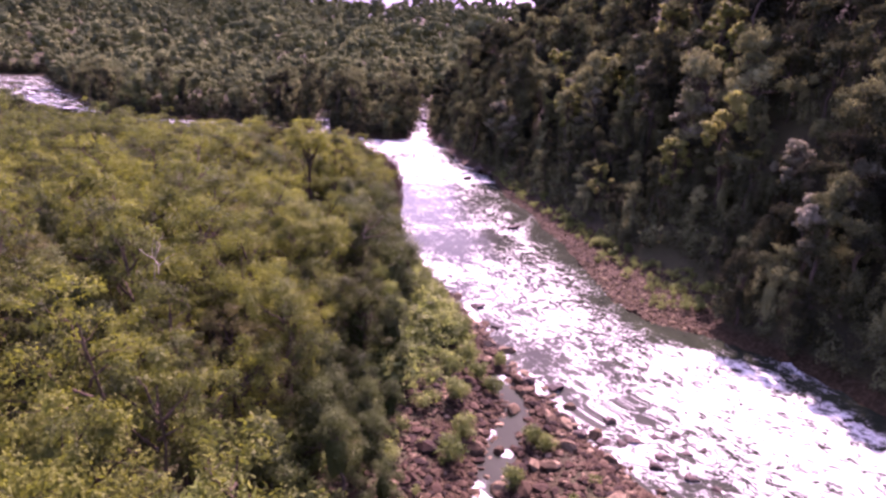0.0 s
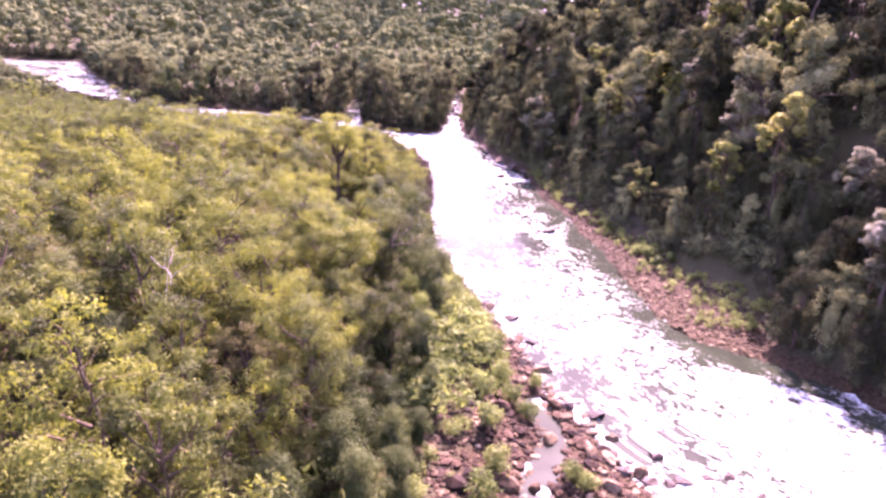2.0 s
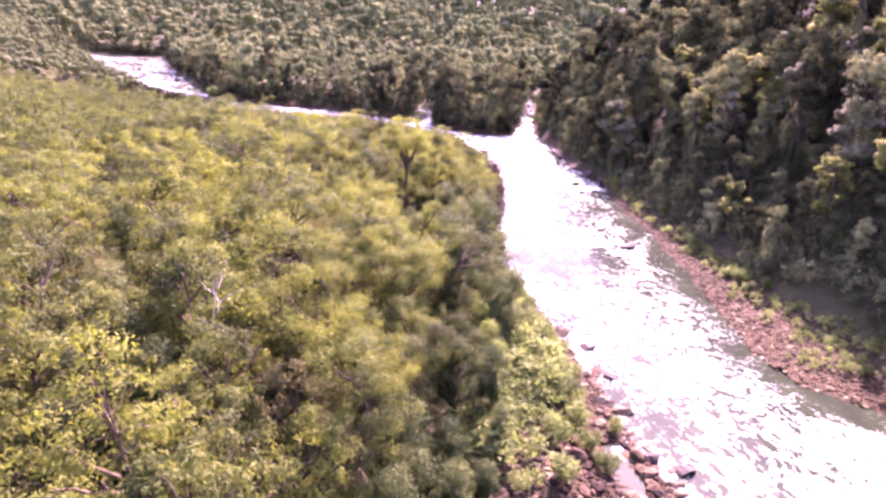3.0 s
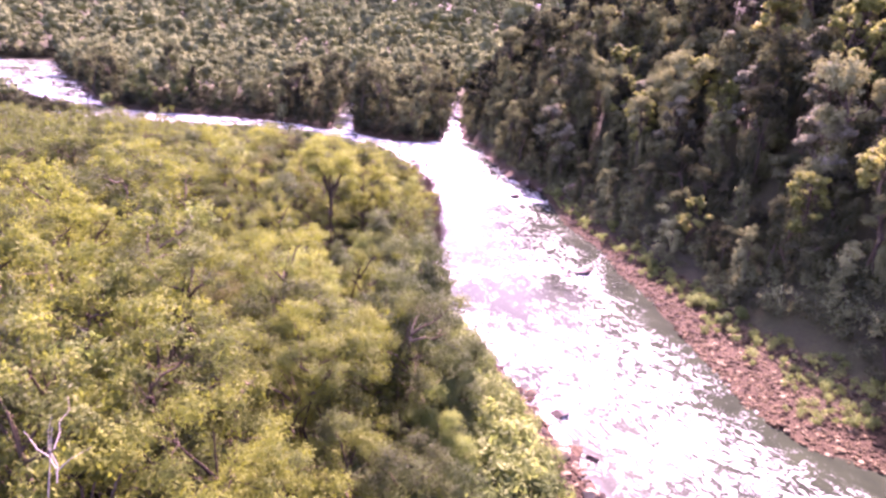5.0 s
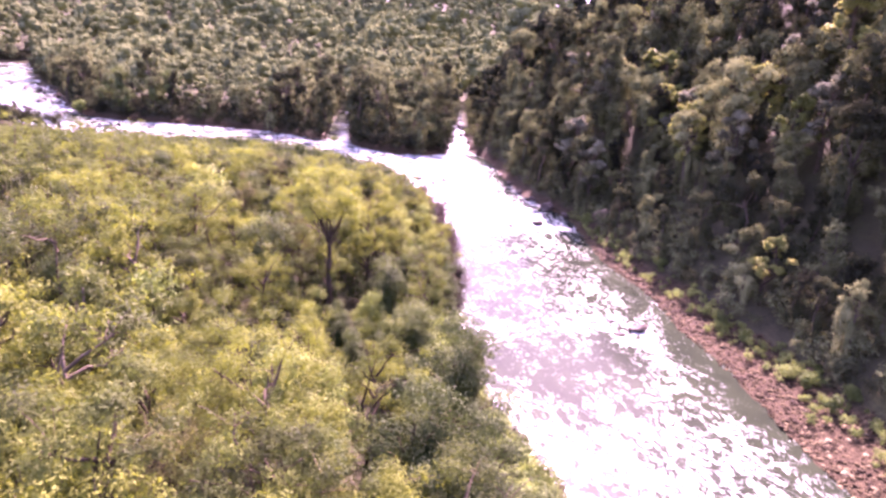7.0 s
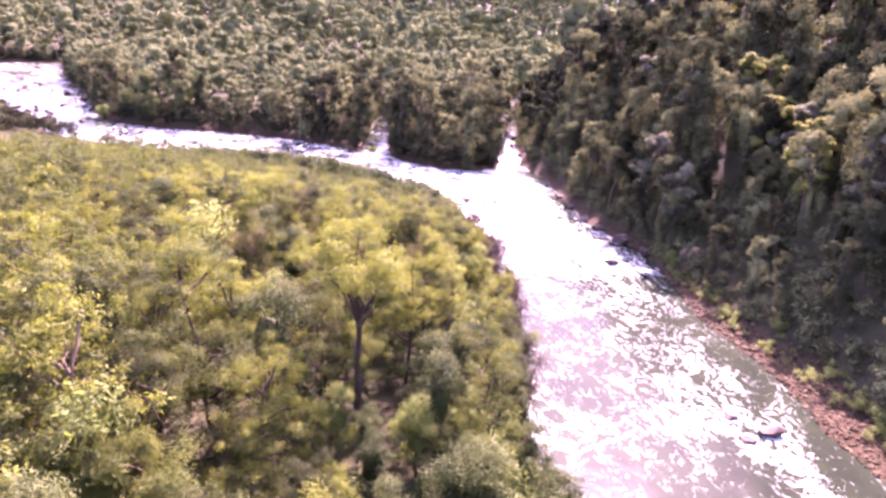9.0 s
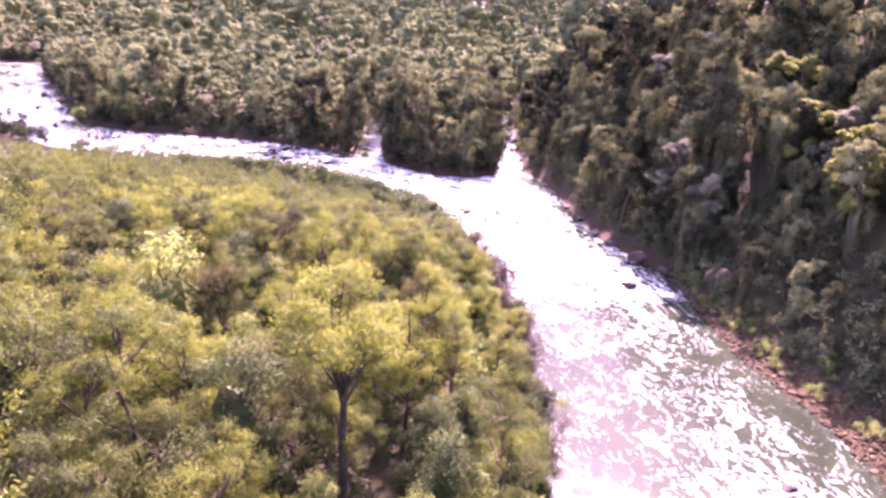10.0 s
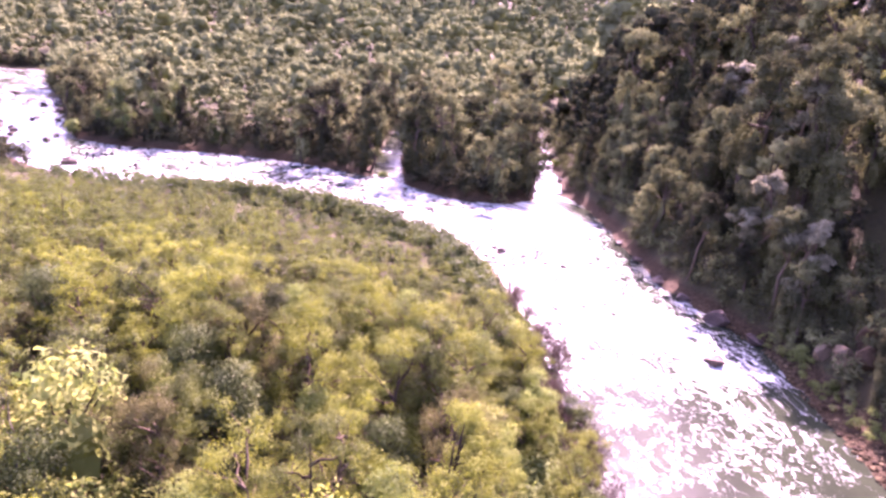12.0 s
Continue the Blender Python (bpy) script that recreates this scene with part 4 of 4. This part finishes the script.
for _ in range(70):
    bx, by = rng.uniform(-112, -20), 0
    by = float(np.interp(bx, [p[0] for p in NEAR_BANK[::-1]] + [-22], [p[1] for p in NEAR_BANK[::-1]] + [194])) + rng.uniform(1.0, 15.0) * rng.random() ** 0.5
    boulder(bx, by, rng.uniform(0.4, 1.0))
for _ in range(60):
    bx = rng.uniform(-235, -128)
    by = float(np.interp(bx, [-235, -198, -150, -117], [317, 286, 247, 227])) + rng.uniform(2, 40)
    boulder(bx, by, rng.uniform(0.5, 1.5), z=float(water_level(np.array([bx]), np.array([by]))[0]) - 0.1)
for _ in range(26):
    by = rng.uniform(242, 330)
    boulder(float(np.interp(by, [238, 270, 310, 345], [-13, -14, -15.5, -17])) + rng.uniform(-3.5, 3.5), by, rng.uniform(0.6, 1.5), z=float(water_level(np.array([-14.0]), np.array([by]))[0]) - 0.1)
for bx, by, bz, bs in ((16.0, 168.0, 2.2, 1.9), (17.6, 166.5, 3.6, 1.7), (15.2, 170.5, 2.0, 1.4), (18.6, 169.5, 4.4, 1.6)):
    boulder(bx, by, bs, False, z=bz, flat=1.3, label="grey-brown rock outcrop on the steep forest bank", group="bank outcrop")
# loose boulders along the woodland's bank
for _ in range(170):
    by = 40 + 50 * rng.random() ** 1.5
    xe = float(np.interp(by, [p[1] for p in LEFT_BANK], [p[0] for p in LEFT_BANK]))
    wide = float(np.interp(by, [40, 47, 60, 70, 90], [14, 13, 9, 5, 2.5]))
    bx = xe + 1.5 - (wide + 1.5) * rng.random()
    boulder(bx, by, min(float(np.exp(rng.normal() * 0.5)) * 0.48, 1.0), False, label="red-brown boulder on the stony river bank", group="bank boulders")


STONES = [rock_mesh(rng, "stone", ROCK, 1) for _ in range(6)]
DRYSTONES = [rock_mesh(rng, "stone", DRYROCK, 1) for _ in range(6)]


def cobbles(name, pts, sizes, label, mat, meshes, nearest):
    """A bank of stones: the 300 largest of its nearest stretch one by one, the rest in one mesh."""
    root = tagged(new(name), label, "stones", kind="stuff")
    near = np.nonzero(nearest)[0]
    single = set(near[sizes[near] > np.median(sizes)][:300].tolist())
    v0, tri = ICO1
    vs, fs = [], []
    for k, (p, s) in enumerate(zip(pts, sizes)):
        a = rng.uniform(0, 360)
        if k in single:
            ob = link_part("stone", meshes[k % 6], root)
            ob.matrix_basis = pose(*p, rng.normal() * 10, rng.normal() * 10, a) @ Matrix.Diagonal((s * 1.1, s * 1.1, s, 1))
            continue
        v = v0 * rng.uniform(0.75, 1.2, (len(v0), 1)) * (s * np.array([1.15, 0.85, 0.6]))
        c, q = math.cos(radians(a)), math.sin(radians(a))
        vs.append(v @ np.array([[c, -q, 0], [q, c, 0], [0, 0, 1]]).T + p)
        fs.append(tri + len(fs) * len(v0))
    link_part("small_stones", mesh_from(name, np.concatenate(vs), np.concatenate(fs), mat), root)["kind"] = "stuff"
    return root


x, y = rng.uniform(8, 45, 26000), rng.uniform(78, 182, 26000)
d = river_distance(x, y)
ok = right_side(x, y) & (d > -0.6) & (d < bench(y) + 0.6) & (rng.random(26000) < 0.8)
x, y = x[ok][:7000], y[ok][:7000]
cobbles("cobble_bar", np.c_[x, y, ground_z(x, y) + 0.04], np.exp(rng.normal(size=len(x)) * 0.4) * 0.17, "bar of dry red-brown river cobbles at the forest's foot", DRYROCK, DRYSTONES, y < 104)
x, y = rng.uniform(-12, 22, 30000), rng.uniform(36, 100, 30000)
d = river_distance(x, y)
wide = np.interp(y, [40, 47, 60, 70, 90, 100], [14, 13, 9, 5, 2.5, 1.5])
ok = ~right_side(x, y) & (d > -0.9) & (d < wide)
x, y = x[ok][:5200], y[ok][:5200]
more = np.random.default_rng(91)                                   # the stones go on downstream
xm, ym = more.uniform(0, 50, 9000), more.uniform(2, 36.5, 9000)
dm = river_distance(xm, ym)
ok = ~right_side(xm, ym) & (dm > -0.9) & (dm < 13)
x, y = np.concatenate([x, xm[ok][:2200]]), np.concatenate([y, ym[ok][:2200]])
cobbles("bank_stones", np.c_[x, y, ground_z(x, y) + 0.03], np.exp(rng.normal(size=len(x)) * 0.5) * 0.21, "damp red-brown stones of the woodland's bank", ROCK, STONES, y < 62)

# ------------------------------------------------------------------ bushes on the stones
BUSHES = [(5.5, 60.5, 1.0), (4.2, 62.5, 1.1), (6.5, 66.5, 0.8), (8.8, 51.5, 1.0), (9.6, 50.2, 0.8), (6.5, 45.5, 1.0), (3.0, 66, 1.3), (1.5, 69, 1.3), (2.2, 73, 1.2), (0.0, 75, 1.5),
          (-1.2, 80, 1.5), (-2.0, 84, 1.5), (0.8, 79, 1.0), (-3.5, 89, 1.5), (-4.5, 93, 1.6), (1.0, 62, 1.3), (1.6, 57, 1.3), (2.4, 52, 1.2), (1.2, 48, 1.2),
          (26.8, 110.5, 1.1), (26.0, 113, 0.9), (24.5, 121.5, 0.9), (23.2, 126.5, 1.0), (22.5, 129, 0.8), (20.2, 145, 1.0), (13.2, 171, 1.1), (13.0, 175.5, 0.9), (14.5, 165, 0.7),
          (27.5, 106, 1.0), (30, 108, 1.0), (-137, 265, 2.4), (-140, 268.5, 2.0), (-50, 246.5, 1.2), (-10.5, 268, 1.2)]
for bx, by, bs in BUSHES:
    plant("bush", "riverside_bush", "yellow-green bush among the river stones", "bush", "riverside bushes", bx, by, float(ground_z([bx], [by])[0]), bs, rng)


# tufts of bright grass and low shrubs on the bar and along the woodland's stones
x, y = scatter(rng, 8, 46, 84, 178, 0.9)
d = river_distance(x, y)
f = bench(y)
ok = right_side(x, y) & (d > 0.25 * f + 0.4) & (d < f + 0.8) & (rng.random(len(x)) < np.interp(d / f, [0.25, 0.7, 1.0], [0.3, 0.6, 1.0]) * np.clip(0.85 + rolling(x, y, 7), 0, 1))
x, y = x[ok], y[ok]
stand("bar_grass", ["bush"], x, y, ground_z(x, y), rng.uniform(0.25, 0.7, len(x)), rng, BUSH, "tufts of yellow-green grass and low shrubs on the cobble bar", "grass", wood=False)
x, y = scatter(rng, -130, 18, 38, 236, 1.25)
d = river_distance(x, y)
e = np.interp(y, [40, 47, 60, 70, 80, 95, 110, 165, 190, 215], [16, 14, 9, 6, 4.5, 3.5, 3.0, 3.0, 4.5, 6])
ok = ~right_side(x, y) & ~back_side(x, y) & in_sight(x, y) & (rng.random(len(x)) < np.interp(y, [40, 60, 70], [0.6, 0.7, 1.0])) & (d > e * 0.25) & (d < e + 4) & (rng.random(len(x)) < np.interp(d / e, [0.3, 0.6, 1.0], [0.15, 0.45, 1.0]))
x, y, d, e = x[ok], y[ok], d[ok], e[ok]
tall = np.interp(d / e, [0.3, 1.0], [0.4, 1.3]) * rng.uniform(0.6, 1.4, len(x)) * np.interp(x, [-95, -70], [0.35, 1.0])
lower = y < 150
stand("bank_shrubs", ["bush"], x[lower], y[lower], ground_z(x[lower], y[lower]), tall[lower], rng, BUSH, "yellow-green shrubs along the stony river bank", "shrubs", wood=False)
upper = ~lower
stand("point_shrubs", ["bush"], x[upper], y[upper], ground_z(x[upper], y[upper]), tall[upper], rng, BROAD, "dull green shrubs along the wooded point", "shrubs", wood=False)

# ------------------------------------------------------------------ dead trees
def dead_tree(x, y, h, lean, seed, branches=6):
    r = np.random.default_rng(seed)
    z = float(ground_z([x], [y])[0])
    root = tagged(new("dead_tree"), "bare pale dead tree among the gum trees", "tree", "dead trees")
    root.matrix_basis = pose(x, y, z)
    top = np.array([lean[0], lean[1], h])
    v, f = limb((0, 0, -0.5), top, 0.1, 0.02, 7, 7, 0, r)
    link_part("trunk", mesh_from("dead_trunk", v, f, DEADWOOD, True), root)
    for i in range(branches):
        t = r.uniform(0.5, 0.95)
        a = r.uniform(0, 6.28)
        q = top * t + np.array([math.cos(a) * r.uniform(1, 2.6), math.sin(a) * r.uniform(1, 2.6), r.uniform(0.8, 2.6)])
        v, f = limb(top * t, q, 0.035, 0.01, 5, 5, 0, r)
        link_part("branch", mesh_from("dead_branch", v, f, DEADWOOD, True), root)


dead_tree(-23.2, 50.3, 15.5, (0.5, 0.4), 3)
dead_tree(-49.4, 89.0, 14.0, (-0.5, 0.3), 4)
dead_tree(-49.0, 94.0, 13.5, (0.3, -0.2), 5)
dead_tree(-45.6, 129.0, 11.0, (-0.8, 0.2), 6, 2)
